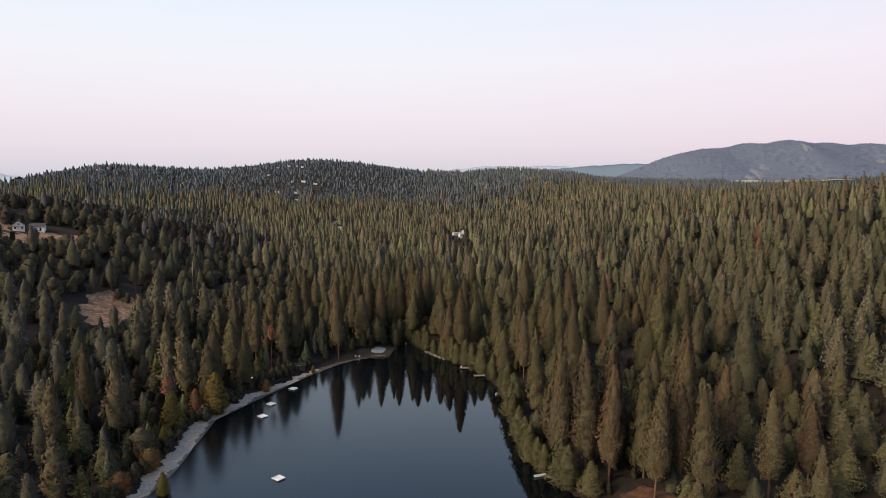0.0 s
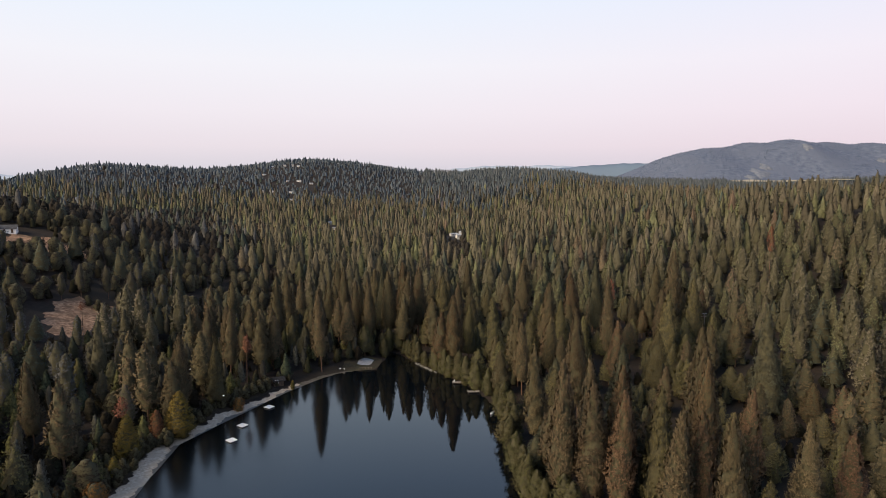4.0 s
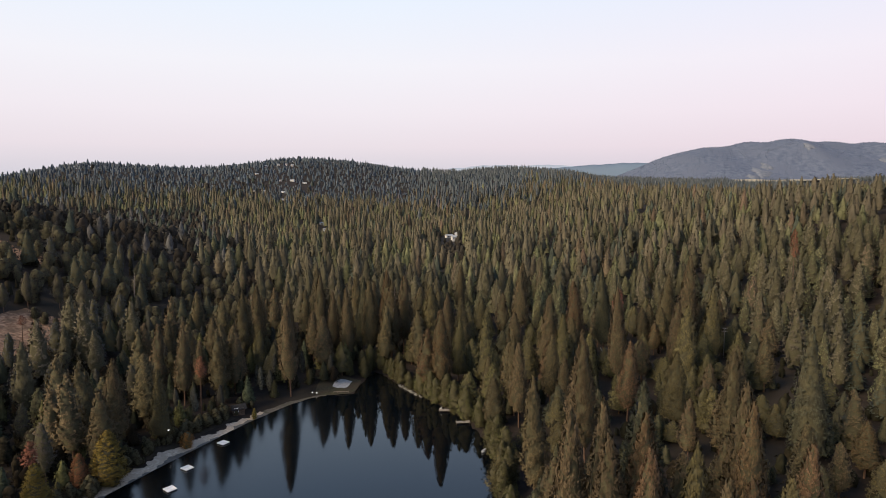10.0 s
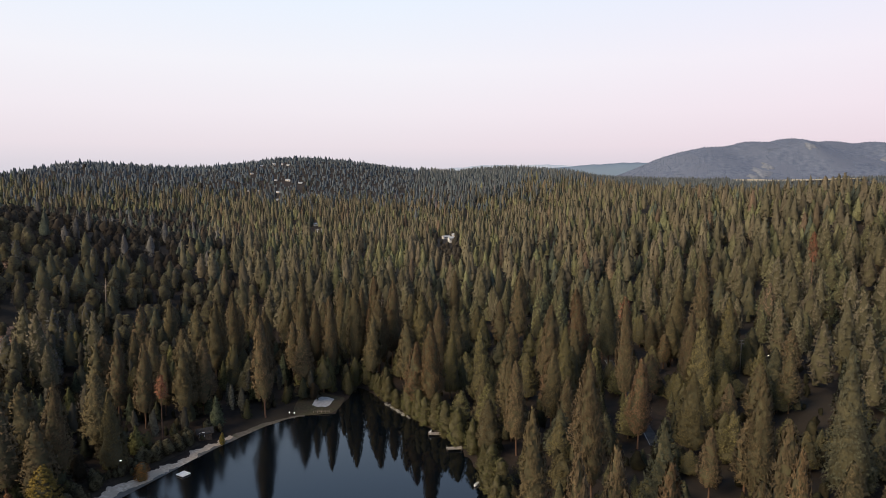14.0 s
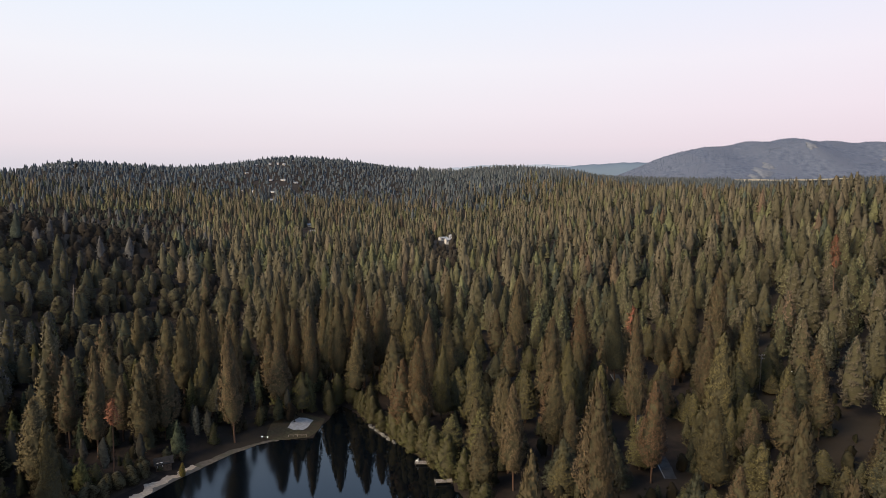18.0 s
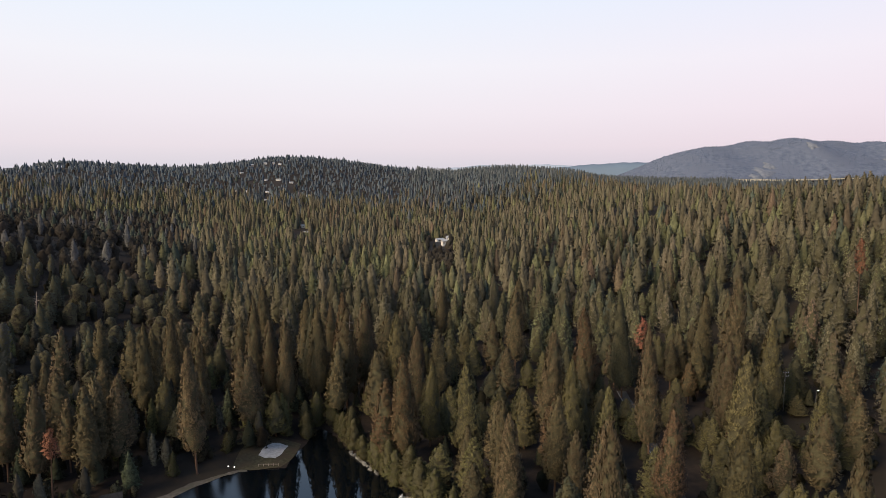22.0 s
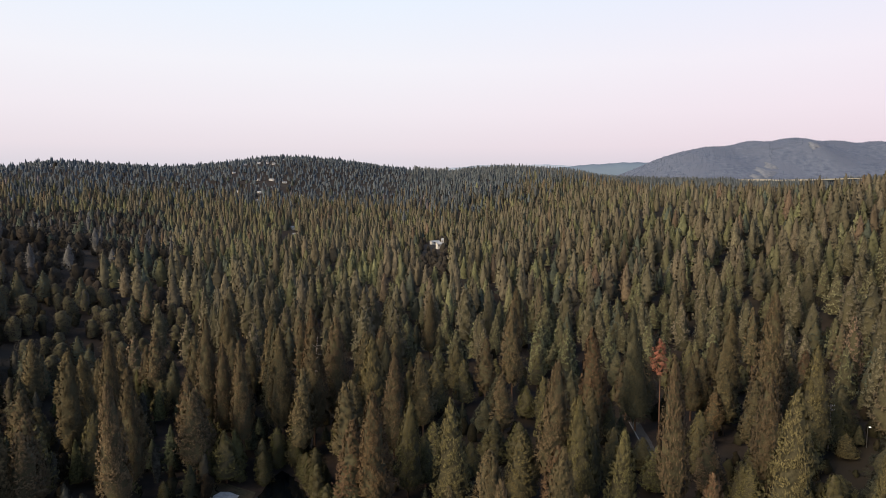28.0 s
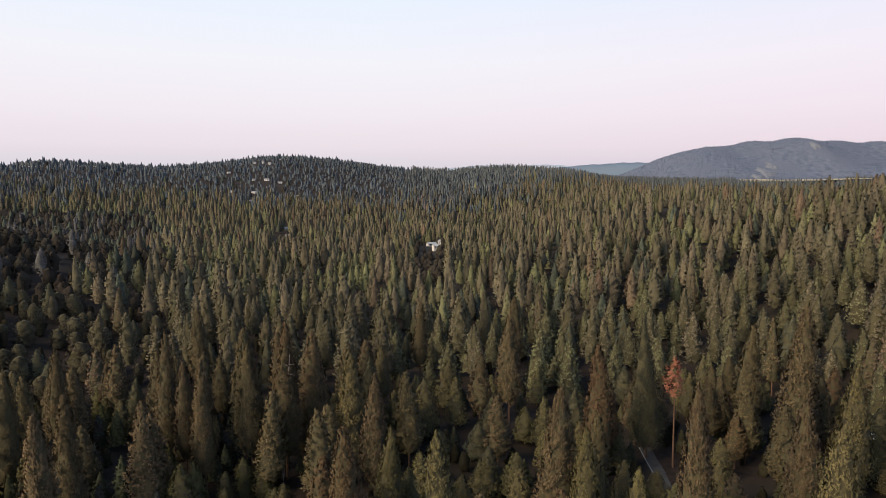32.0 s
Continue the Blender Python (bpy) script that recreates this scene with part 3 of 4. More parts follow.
def plant(p, kinds, level, rng, grow=1.0, where=""):
    z = ground(p[:, 0], p[:, 1])
    for k in sorted(set(kinds)):
        q = kinds == k
        lo, hi = HEIGHT[k]
        h = rng.uniform(lo, hi, q.sum()) * grow
        w = (0.45 * h + 11 * grow if k in CONIFER else h) * WIDTH[k] * rng.uniform(0.82, 1.18, len(h))
        a = rng.uniform(0, 2 * np.pi, len(h))
        pos, zz = p[q], z[q]
        for n in range(6):
            s = np.arange(len(h)) % 6 == n
            if not s.any():
                continue
            v, f, nr, dark_core = crown(k, level, SEED[k] + 1000 + n + ord(level))
            ca, sa = np.cos(a[s])[:, None], np.sin(a[s])[:, None]
            vx = (v[None, :, 0] * ca - v[None, :, 1] * sa) * w[s][:, None] + pos[s][:, :1]
            vy = (v[None, :, 0] * sa + v[None, :, 1] * ca) * w[s][:, None] + pos[s][:, 1:]
            vz = v[None, :, 2] * h[s][:, None] + zz[s][:, None]
            nx, ny = nr[None, :, 0] * ca - nr[None, :, 1] * sa, nr[None, :, 0] * sa + nr[None, :, 1] * ca
            TONES.setdefault((where, k), []).append(np.repeat(rng.uniform(0, 1, s.sum()), len(v)))
            FOREST.setdefault((where, k), []).append((np.stack([vx, vy, vz], -1).reshape(-1, 3), (f[None] + (np.arange(s.sum()) * len(v))[:, None, None]).reshape(-1, 3),
                                                      np.stack([nx, ny, np.broadcast_to(nr[None, :, 2], nx.shape)], -1).reshape(-1, 3), np.tile(dark_core, s.sum())))


def wedge(p, m=0.705, side=28):
    return p[np.abs(p[:, 0]) < m * np.maximum(p[:, 1], 0) + side]


plant(np.array([q[:2] for q in beyond]), np.array([q[2] for q in beyond]), "B", rng)
infill = clear(scatter(-24, 165, 120, 350, 12.5, 15), 5.0)
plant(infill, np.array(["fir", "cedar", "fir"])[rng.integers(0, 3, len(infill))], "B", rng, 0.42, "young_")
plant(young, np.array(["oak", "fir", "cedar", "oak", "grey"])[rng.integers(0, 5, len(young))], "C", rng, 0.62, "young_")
band = wedge(clear(scatter(-420, 420, 70, 560, 9.4, 8)))
band = band[~((band[:, 0] > -170) & (band[:, 0] < 175) & (band[:, 1] > 88) & (band[:, 1] < 385))]
kind = kinds_at(band, rng)
flank = (band[:, 1] < 410) & (np.abs(band[:, 0]) < 250) & (band[:, 1] > 140)
plant(band[flank], kind[flank], "B", rng, 1.0)
plant(band[~flank], kind[~flank], "C", rng, 1.0)
band = wedge(clear(scatter(-900, 900, 560, 1080, 9.4, 9)))
hazed = hill_side(band, rng)
plant(band[~hazed], kinds_at(band[~hazed], rng), "D", rng, 0.86)
plant(band[hazed], kinds_at(band[hazed], rng), "D", rng, 0.88, "hill_")
band = wedge(clear(scatter(-1700, 1500, 1080, 2250, 10.6, 10)))
band = band[((band[:, 0] - 1125) / 190) ** 2 + ((band[:, 1] - 2060) / 270) ** 2 > 1]
hazed = hill_side(band, rng)
plant(band[~hazed], kinds_at(band[~hazed], rng), "E", rng, 0.90)
plant(band[hazed], kinds_at(band[hazed], rng), "E", rng, 0.76, "hill_")
behind = clear(scatter(-230, 230, -170, 70, 17.0, 12))
plant(behind, kinds_at(behind, rng), "C", rng, 0.9)
under = clear(scatter(-110, 175, 110, 340, 8.4, 31), 2.0)
HEIGHT["brush"] = (1.6, 5.0)
PROFILE["brush"], WIDTH["brush"], SEED["brush"] = PROFILE["oak"], 1.0, 1900
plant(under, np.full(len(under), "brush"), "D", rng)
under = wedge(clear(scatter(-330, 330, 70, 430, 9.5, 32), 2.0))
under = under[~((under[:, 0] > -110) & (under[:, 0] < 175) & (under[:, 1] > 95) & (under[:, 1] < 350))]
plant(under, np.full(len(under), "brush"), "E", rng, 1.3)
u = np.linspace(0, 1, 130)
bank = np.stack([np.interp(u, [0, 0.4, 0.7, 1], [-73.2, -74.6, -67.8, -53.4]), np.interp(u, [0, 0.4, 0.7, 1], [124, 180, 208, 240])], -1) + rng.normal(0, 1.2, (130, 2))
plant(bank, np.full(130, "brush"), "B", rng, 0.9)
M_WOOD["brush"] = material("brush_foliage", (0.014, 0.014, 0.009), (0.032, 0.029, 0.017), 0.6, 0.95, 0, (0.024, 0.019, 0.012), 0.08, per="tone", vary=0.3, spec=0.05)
FOREST_LABEL = {"brush": "dark low brush and saplings under the trees", "pine": "olive pine forest covering the valley", "rust": "brown-tinged pine forest", "cedar": "green cedar woods among the pines", "fir": "dark fir woods on the slopes",
                "oak": "dark oak woodland on the slopes", "dead": "scattered dead orange pines", "grey": "pale grey foothill pines among oaks", "alder": "green alders by the water"}
for (where, k), pieces in FOREST.items():
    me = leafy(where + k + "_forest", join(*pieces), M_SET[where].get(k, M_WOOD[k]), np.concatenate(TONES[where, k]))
    tagged(new(where + k + "_forest", me), {"": "", "young_": "young ", "hill_": "distant haze-tinted "}[where] + FOREST_LABEL[k], "forest", kind="stuff")

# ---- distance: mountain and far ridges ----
# Blue distance haze is mixed into the base colours of mountain, trees and outcrops.
M_MOUNT_HAZE = material("mountain_forest", (0.074, 0.092, 0.134), (0.122, 0.140, 0.184), 0.045, 1.0, 0.0, (0.100, 0.116, 0.158), 0.006)
M_MTREE_HAZE = material("hazed_mountain_trees", (0.094, 0.120, 0.182), (0.134, 0.164, 0.234), 0.02, 1.0, 0.0, (0.108, 0.138, 0.190), 0.006, per="island", vary=0.12)
M_ROCK = material("hazed_pale_rock", (0.105, 0.12, 0.15), (0.165, 0.175, 0.20), 0.06, 1.0)


def distant(name, c):
    m = material(name, c, tuple(q * 1.06 for q in c), 0.002, 1.0)
    return m


def mountain(x, y):
    crest = np.interp(x, [700, 1000, 1130, 1330, 1700, 1930, 2150, 2500, 3200], [40, 92, 150, 226, 274, 292, 276, 272, 230])
    fall = ss(1 - np.abs(y - 3640) / 760)
    folds = 1 + 0.10 * np.sin(x / 95 + 0.6 * np.sin(y / 130)) * ss((3600 - y) / 200) + 0.02 * np.sin(x / 37)
    return 30 + (crest - 30) * fall * folds


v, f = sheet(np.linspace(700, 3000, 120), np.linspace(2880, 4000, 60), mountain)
tagged(new("mountain", mesh_np("mountain", v, f, M_MOUNT_HAZE, True)), "long forested mountain on the horizon, coloured with blue-grey haze", "mountain", kind="structure")
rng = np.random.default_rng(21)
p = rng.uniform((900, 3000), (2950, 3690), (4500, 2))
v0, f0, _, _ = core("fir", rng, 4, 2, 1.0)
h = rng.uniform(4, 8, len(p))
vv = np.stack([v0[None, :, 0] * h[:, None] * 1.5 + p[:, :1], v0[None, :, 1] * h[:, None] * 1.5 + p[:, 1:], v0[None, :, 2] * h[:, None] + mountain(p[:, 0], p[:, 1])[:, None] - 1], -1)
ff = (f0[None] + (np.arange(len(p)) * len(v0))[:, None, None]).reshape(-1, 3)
tagged(new("mountain_forest", mesh_np("mountain_forest", vv.reshape(-1, 3), ff, M_MTREE_HAZE)), "distant conifers on the mountain, coloured with blue-grey haze", "forest", kind="stuff")


def rock_face(x, y, w, d):
    """A bare pale outcrop lying on the mountain side."""
    gx = np.linspace(-w, w, 9)
    gy = np.linspace(-d, d, 7)
    v, f = sheet(gx, gy, lambda a, b: 0 * a)
    edge = np.clip(1.25 - (v[:, 0] / w) ** 2 - (v[:, 1] / d) ** 2, 0, 1)
    ang = np.arctan2(v[:, 1] / d, v[:, 0] / w)
    size = np.maximum(np.abs(v[:, 0] / w), np.abs(v[:, 1] / d)) / np.maximum(np.hypot(v[:, 0] / w, v[:, 1] / d), 0.01)
    size = size * (1 + 0.25 * np.sin(3 * ang + x) + 0.2 * np.sin(5 * ang + y) + 0.15 * np.sin(8 * ang))
    px, py = v[:, 0] * size + x, v[:, 1] * size + y
    v = np.stack([px, py, mountain(px, py) + 11 * edge - 1], -1)
    return tagged(new("rock_outcrop", mesh_np("rock_outcrop", v, f, M_ROCK)), "bare pale rock outcrop on the mountain side, blued with haze", "rock", "rock outcrops")


for q in ((1560, 3180, 42, 60), (1490, 3110, 30, 34), (1625, 3260, 24, 40), (1900, 3380, 26, 30), (2260, 3330, 24, 26)):
    rock_face(*q)


def ridge(name, label, mat, x0, x1, y, heights, depth=160):
    xs = np.linspace(x0, x1, 60)
    z = np.interp(np.linspace(0, 1, 60), np.linspace(0, 1, len(heights)), heights) + 1.5 * np.sin(xs / 33) + 1.2 * np.sin(xs / 14.3)
    ys = np.array([y - depth, y - depth * 0.4, y, y + depth])
    k = np.array([0.0, 0.75, 1.0, 0.2])
    v = np.stack([np.repeat(xs[:, None], 4, 1), np.repeat(ys[None], 60, 0), 20 + (z[:, None] - 20) * k[None]], -1).reshape(-1, 3)
    i = np.arange(240).reshape(60, 4)
    f = np.stack([i[:-1, :-1], i[1:, :-1], i[1:, 1:], i[:-1, 1:]], -1).reshape(-1, 4)
    return tagged(new(name, mesh_np(name, v, f, mat, True)), label, "hills", kind="structure")


# The far ridges take the haze of their distance as base colour.
M_FAR1 = distant("far_ridge_haze", (0.135, 0.180, 0.230))
M_FAR2 = distant("farther_ridge_haze", (0.36, 0.41, 0.47))
ridge("backdrop_ridge", "low ridge in the distance, coloured with blue-green haze", M_FAR1, 560, 1500, 3950, [128, 140, 150, 158, 166, 171, 176, 172, 176, 170])
ridge("backdrop_ridge", "hills on the horizon, coloured with pale blue haze", M_FAR2, 60, 1100, 4500, [150, 158, 170, 173, 168, 172, 176, 168, 160, 150])
ridge("backdrop_ridge", "hills on the horizon, coloured with pale blue haze", M_FAR2, -3200, -2300, 3500, [136, 140, 134, 138, 135, 128, 112, 95])

# pale meadow below the mountain
gx, gy = np.linspace(-190, 190, 30), np.linspace(-150, 150, 16)
v, f = sheet(gx, gy, lambda a, b: 0 * a)
keep = (v[:, 0] / 190) ** 2 + (v[:, 1] / 150) ** 2
sc = 1 / np.sqrt(np.maximum(keep, 1))
v[:, 0], v[:, 1] = v[:, 0] * sc + 1150, v[:, 1] * sc + 2140
v[:, 2] = ground(v[:, 0], v[:, 1]) + 5.0
M_MEADOW = material("pale_meadow", (0.30, 0.25, 0.16), (0.42, 0.36, 0.24), 0.05, 1.0)
tagged(new("meadow", mesh_np("meadow", v, f, M_MEADOW)), "pale dry meadow beyond the forest", "meadow", kind="structure")


# ---- shore and beach ----
def along(line, step):
    """Points every step metres along a line, with the left-hand normal at each."""
    line = np.array(line, float)
    seg = np.hypot(*(line[1:] - line[:-1]).T)
    at = np.concatenate([[0], np.cumsum(seg)])
    d = np.arange(0, at[-1], step)
    q = np.stack([np.interp(d, at, line[:, 0]), np.interp(d, at, line[:, 1])], -1)
    g = np.gradient(q, axis=0)
    g /= np.hypot(*g.T)[:, None]
    return q, np.stack([-g[:, 1], g[:, 0]], -1)


def strip(name, line, inner, outer, mat, label, category, lift=0.06, rows=9, step=1.0, wobble=0.35, kind="structure"):
    """A band of ground along a line, from inner to outer metres to its left."""
    q, nrm = along(line, step)
    n = len(q)
    u = np.linspace(0, 1, n)
    i0, o0 = np.interp(u, np.linspace(0, 1, len(inner)), inner), np.interp(u, np.linspace(0, 1, len(outer)), outer)
    k = np.arange(n)
    rough = np.random.default_rng(n).uniform(-1, 1, n)
    o0 = o0 + wobble * (0.8 * np.sin(k * step * 0.21) + 0.6 * np.sin(k * step * 0.53 + 1) + 0.4 * np.sin(k * step * 1.37 + 2) + 0.5 * rough)
    i0 = i0 + wobble * (0.3 * np.sin(k * step * 0.33 + 2) + 0.25 * np.sin(k * step * 1.1) + 0.15 * rough[::-1])
    off = i0[:, None] + (o0 - i0)[:, None] * np.linspace(0, 1, rows)[None]
    xy = q[:, None] + nrm[:, None] * off[..., None]
    z = np.maximum(ground(xy[..., 0], xy[..., 1]) + lift, -0.4)
    v = np.concatenate([xy, z[..., None]], -1).reshape(-1, 3)
    idx = np.arange(n * rows).reshape(n, rows)
    f = np.stack([idx[:-1, :-1], idx[1:, :-1], idx[1:, 1:], idx[:-1, 1:]], -1).reshape(-1, 4)
    return tagged(new(name, mesh_np(name, v, f, mat, True)), label, category, kind=kind)


BEACH = [(-70, 112), (-67, 154), (-68, 168), (-69, 187), (-62, 204), (-50, 231), (-46, 238)]
strip("beach", BEACH, [-1.2, -1.0, -1.0, -0.8, -0.6], [3.0, 3.4, 4.0, 5.2, 4.4, 3.8, 3.6, 1.6], M_SAND, "pale grey sandy beach along the lake", "beach", wobble=0.95, step=0.5)
M_WET = material("wet_sand", (0.055, 0.050, 0.044), (0.120, 0.108, 0.094), 1.2, 0.6, 0.4, (0.08, 0.072, 0.06), 0.25)
strip("wet_sand", BEACH, [-1.9, -1.6, -1.5, -1.3], [0.3, 0.5, 0.2, 0.5, 0.3], M_WET, "dark wet sand along the waterline", "beach", lift=0.11, wobble=0.7, step=0.5)
M_TRACK = material("trodden_soil", (0.060, 0.052, 0.042), (0.115, 0.100, 0.082), 0.9, 1.0, 0.3, (0.07, 0.064, 0.045), 0.3)
strip("shore_path", [(-47, 236), (-41, 246), (-35, 252.5), (-30, 254.6)], [-0.3, -0.2], [2.4, 1.6, 1.3], M_TRACK, "narrow grey-brown dirt path along the shore", "path", lift=0.05)
M_BANK = material("shore_soil", (0.018, 0.014, 0.010), (0.045, 0.034, 0.023), 0.9, 1.0, 0.4, (0.03, 0.024, 0.015), 0.2)
strip("bank", [(-73, 112), (-71.5, 154), (-72.5, 168), (-73.5, 187), (-66.5, 205), (-54, 233)], [0, 0], [5, 6, 5, 6, 7, 5], M_BANK, "brown leaf-strewn bank behind the beach", "bank", lift=0.04)


def pad(name, corners, mat, label, category, lift, n=14):
    """A draped four-cornered patch of ground with softened corners."""
    c = np.array(corners, float)
    a, b = np.meshgrid(np.linspace(0, 1, n), np.linspace(0, 1, n), indexing="ij")
    k = 0.10 * np.sin(np.pi * a) * np.sin(np.pi * b)
    xy = (c[0] * ((1 - a) * (1 - b))[..., None] + c[1] * (a * (1 - b))[..., None] + c[2] * (a * b)[..., None] + c[3] * ((1 - a) * b)[..., None])
    mid = c.mean(0)
    d = xy - mid
    sq = 2 * np.maximum(np.abs(a - 0.5), np.abs(b - 0.5))
    rr = np.hypot(a - 0.5, b - 0.5) * 2
    xy = mid + d * (1 - 0.16 * np.clip(rr - sq, 0, 1) * 2)[..., None]
    xy = xy + 0.12 * np.stack([np.sin(9 * b + 5 * a), np.sin(11 * a + 3 * b)], -1)
    z = ground(xy[..., 0], xy[..., 1]) + lift
    i = np.arange(n * n).reshape(n, n)
    f = np.stack([i[:-1, :-1], i[1:, :-1], i[1:, 1:], i[:-1, 1:]], -1).reshape(-1, 4)
    return tagged(new(name, mesh_np(name, np.concatenate([xy, z[..., None]], -1).reshape(-1, 3), f, mat, True)), label, category, kind="structure")


pad("lawn", [(-36, 254.2), (-22.4, 255.6), (-20.4, 271), (-34, 272)], M_GRASS, "rough lawn on the point by the inlet", "lawn", 0.08, 20)
pad("sand_court", [(-30.6, 260.6), (-25.4, 259.8), (-23.9, 268.2), (-28.6, 268.6)], M_PALE, "pale sand court on the lawn", "court", 0.16)


def patch(name, cx, cy, rx, ry, mat, label, category, lift=0.35):
    """A draped patch of ground with an uneven round edge."""
    a, s = np.meshgrid(np.linspace(0, 2 * np.pi, 72, endpoint=False), np.linspace(0.02, 1, 16), indexing="ij")
    e = s * (1 + 0.16 * np.sin(3 * a + cx) + 0.11 * np.sin(5 * a + 1) + 0.08 * np.sin(11 * a) + 0.05 * np.sin(23 * a + 2))
    x, y = cx + rx * e * np.cos(a), cy + ry * e * np.sin(a)
    v = np.stack([x, y, ground(x, y) + lift * (1.15 - s)], -1).reshape(-1, 3)
    i = np.arange(72 * 16).reshape(72, 16)
    j = np.roll(i, -1, 0)
    f = np.stack([i[:, :-1], i[:, 1:], j[:, 1:], j[:, :-1]], -1).reshape(-1, 4)
    return tagged(new(name, mesh_np(name, v, f, mat, True)), label, category, kind="structure")


patch("clearing", -145, 282, 14, 23, M_DRY, "dry reddish grass clearing among oaks", "clearing")
patch("yard", -226, 352, 36, 24, M_DRY, "dry reddish yard round the white house", "yard")
M_REDSOIL = material("red_soil", (0.060, 0.026, 0.016), (0.120, 0.055, 0.034), 0.9, 1.0, 0.5, (0.050, 0.028, 0.018), 0.2)
patch("bare_soil", 43, 133, 10, 7, M_REDSOIL, "reddish bare soil under the pines by the shore", "soil", lift=0.15)
M_ASPHALT = material("worn_asphalt", (0.030, 0.030, 0.032), (0.055, 0.054, 0.055), 1.2, 0.95, 0.3, (0.06, 0.058, 0.055), 0.2)
strip("road", ROAD, [-1.5, -1.4, -1.5], [1.5, 1.4, 1.5], M_ASPHALT, "narrow worn asphalt road through the pines", "road", lift=0.12, wobble=0.15)
M_PAINT = material("road_paint", (0.22, 0.22, 0.21), (0.34, 0.34, 0.33), 2.0, 0.8)
strip("road_line", ROAD, [-1.30, -1.22, -1.30], [-1.16, -1.08, -1.16], M_PAINT, "thin white line along the edge of the road", "road line", lift=0.14, wobble=0.02, rows=2)


def snag(x, y, h, lean, label):
    """A bare pale trunk with broken limbs."""
    rng = np.random.default_rng(int(h * 7))
    root = tagged(new("dead_snag"), label, "tree")
    root.matrix_world = pose(x, y, float(ground(x, y)) - 0.2, 0, lean, 40)
    bm = bmesh.new()
    bmesh.ops.create_cone(bm, cap_ends=True, segments=9, radius1=0.36, radius2=0.07, depth=h, matrix=Matrix.Translation((0, 0, h / 2)))
    part("trunk", bm, M_SNAG, root)
    for k in range(14):
        z, ln = h * rng.uniform(0.45, 0.95), rng.uniform(0.7, 1.8)
        bm = bmesh.new()
        bmesh.ops.create_cone(bm, cap_ends=True, segments=5, radius1=0.09, radius2=0.02, depth=ln, matrix=Matrix.Translation((0, 0, z)) @ Matrix.Rotation(rng.uniform(0, 6.28), 4, "Z") @ Matrix.Rotation(rng.uniform(1.0, 1.7), 4, "X") @ Matrix.Translation((0, 0, ln / 2)))
        part("limb", bm, M_SNAG, root)
    return root


snag(-136, 343, 15, 3, "bare grey snag with broken limbs above the oaks")
snag(-12.5, 287, 30, 5, "leaning bare pale trunk among the pines")

# ---- swimming floats ----
def swim_float(x, y, turn, sx=2.5, sy=2.3):
    root = tagged(new("swim_float"), "white square swimming float moored on the lake", "float", "swimming floats")
    root.matrix_world = pose(x, y, -0.08, 0, 0, turn)
    part("hull", box(sx - 0.12, sy - 0.12, 0.27, bevel=0.04), M_SIDE, root, "dark float hull at the waterline")
    for k in range(8):
        part("plank", box(sx / 8 - 0.02, sy, 0.05, -sx / 2 + sx / 16 + k * sx / 8, 0, 0.275, 0.008), M_FLOAT, root)
    for sgn in (-1, 1):
        part("rim", box(sx, 0.10, 0.10, 0, sgn * (sy / 2 - 0.06), 0.328, 0.02), M_FLOAT, root)
        part("rim", box(0.10, sy - 0.24, 0.10, sgn * (sx / 2 - 0.06), 0, 0.328, 0.02), M_FLOAT, root)
    return root


for q in ((-55.3, 189.7, -40), (-55.6, 200.5, -34), (-51.9, 215.8, -30), (-39.9, 148.6, -38)):
    swim_float(*q)

# ---- docks and boats on the east shore ----
M_PLANK = material("grey_dock_wood", (0.17, 0.15, 0.13), (0.30, 0.27, 0.24), 2.0, 0.9, 0.3, per="object", vary=0.2)
M_POST = material("dock_post", (0.06, 0.05, 0.04), (0.13, 0.11, 0.09), 2.0, 0.95, 0.3)
M_WHITE = material("white_plastic", (0.70, 0.70, 0.69), (0.82, 0.82, 0.81), 2.0, 0.5)


def dock(x, y, turn, length, width):
    root = tagged(new("dock"), "small weathered wooden dock on posts over the water", "dock", "docks")
    root.matrix_world = pose(x, y, 0, 0, 0, turn)
    n = int(length / 0.30)
    for k in range(n):
        part("plank", box(0.27, width, 0.05, 0.15 + k * 0.30, 0, 0.45, 0.01), M_PLANK, root)
    for sgn in (-1, 1):
        part("beam", box(length, 0.12, 0.18, length / 2, sgn * (width / 2 - 0.2), 0.27), M_POST, root)
        for k in (0.2, length - 0.2):
            part("post", box(0.16, 0.16, 2.6, k, sgn * (width / 2 - 0.05), -1.7, 0.03), M_POST, root)
    return root


dock(6.4, 240.0, -3, 5.6, 1.8)
dock(11.4, 229.9, 6, 4.2, 1.7)
dock(24.9, 149.3, -25, 3.6, 1.3)


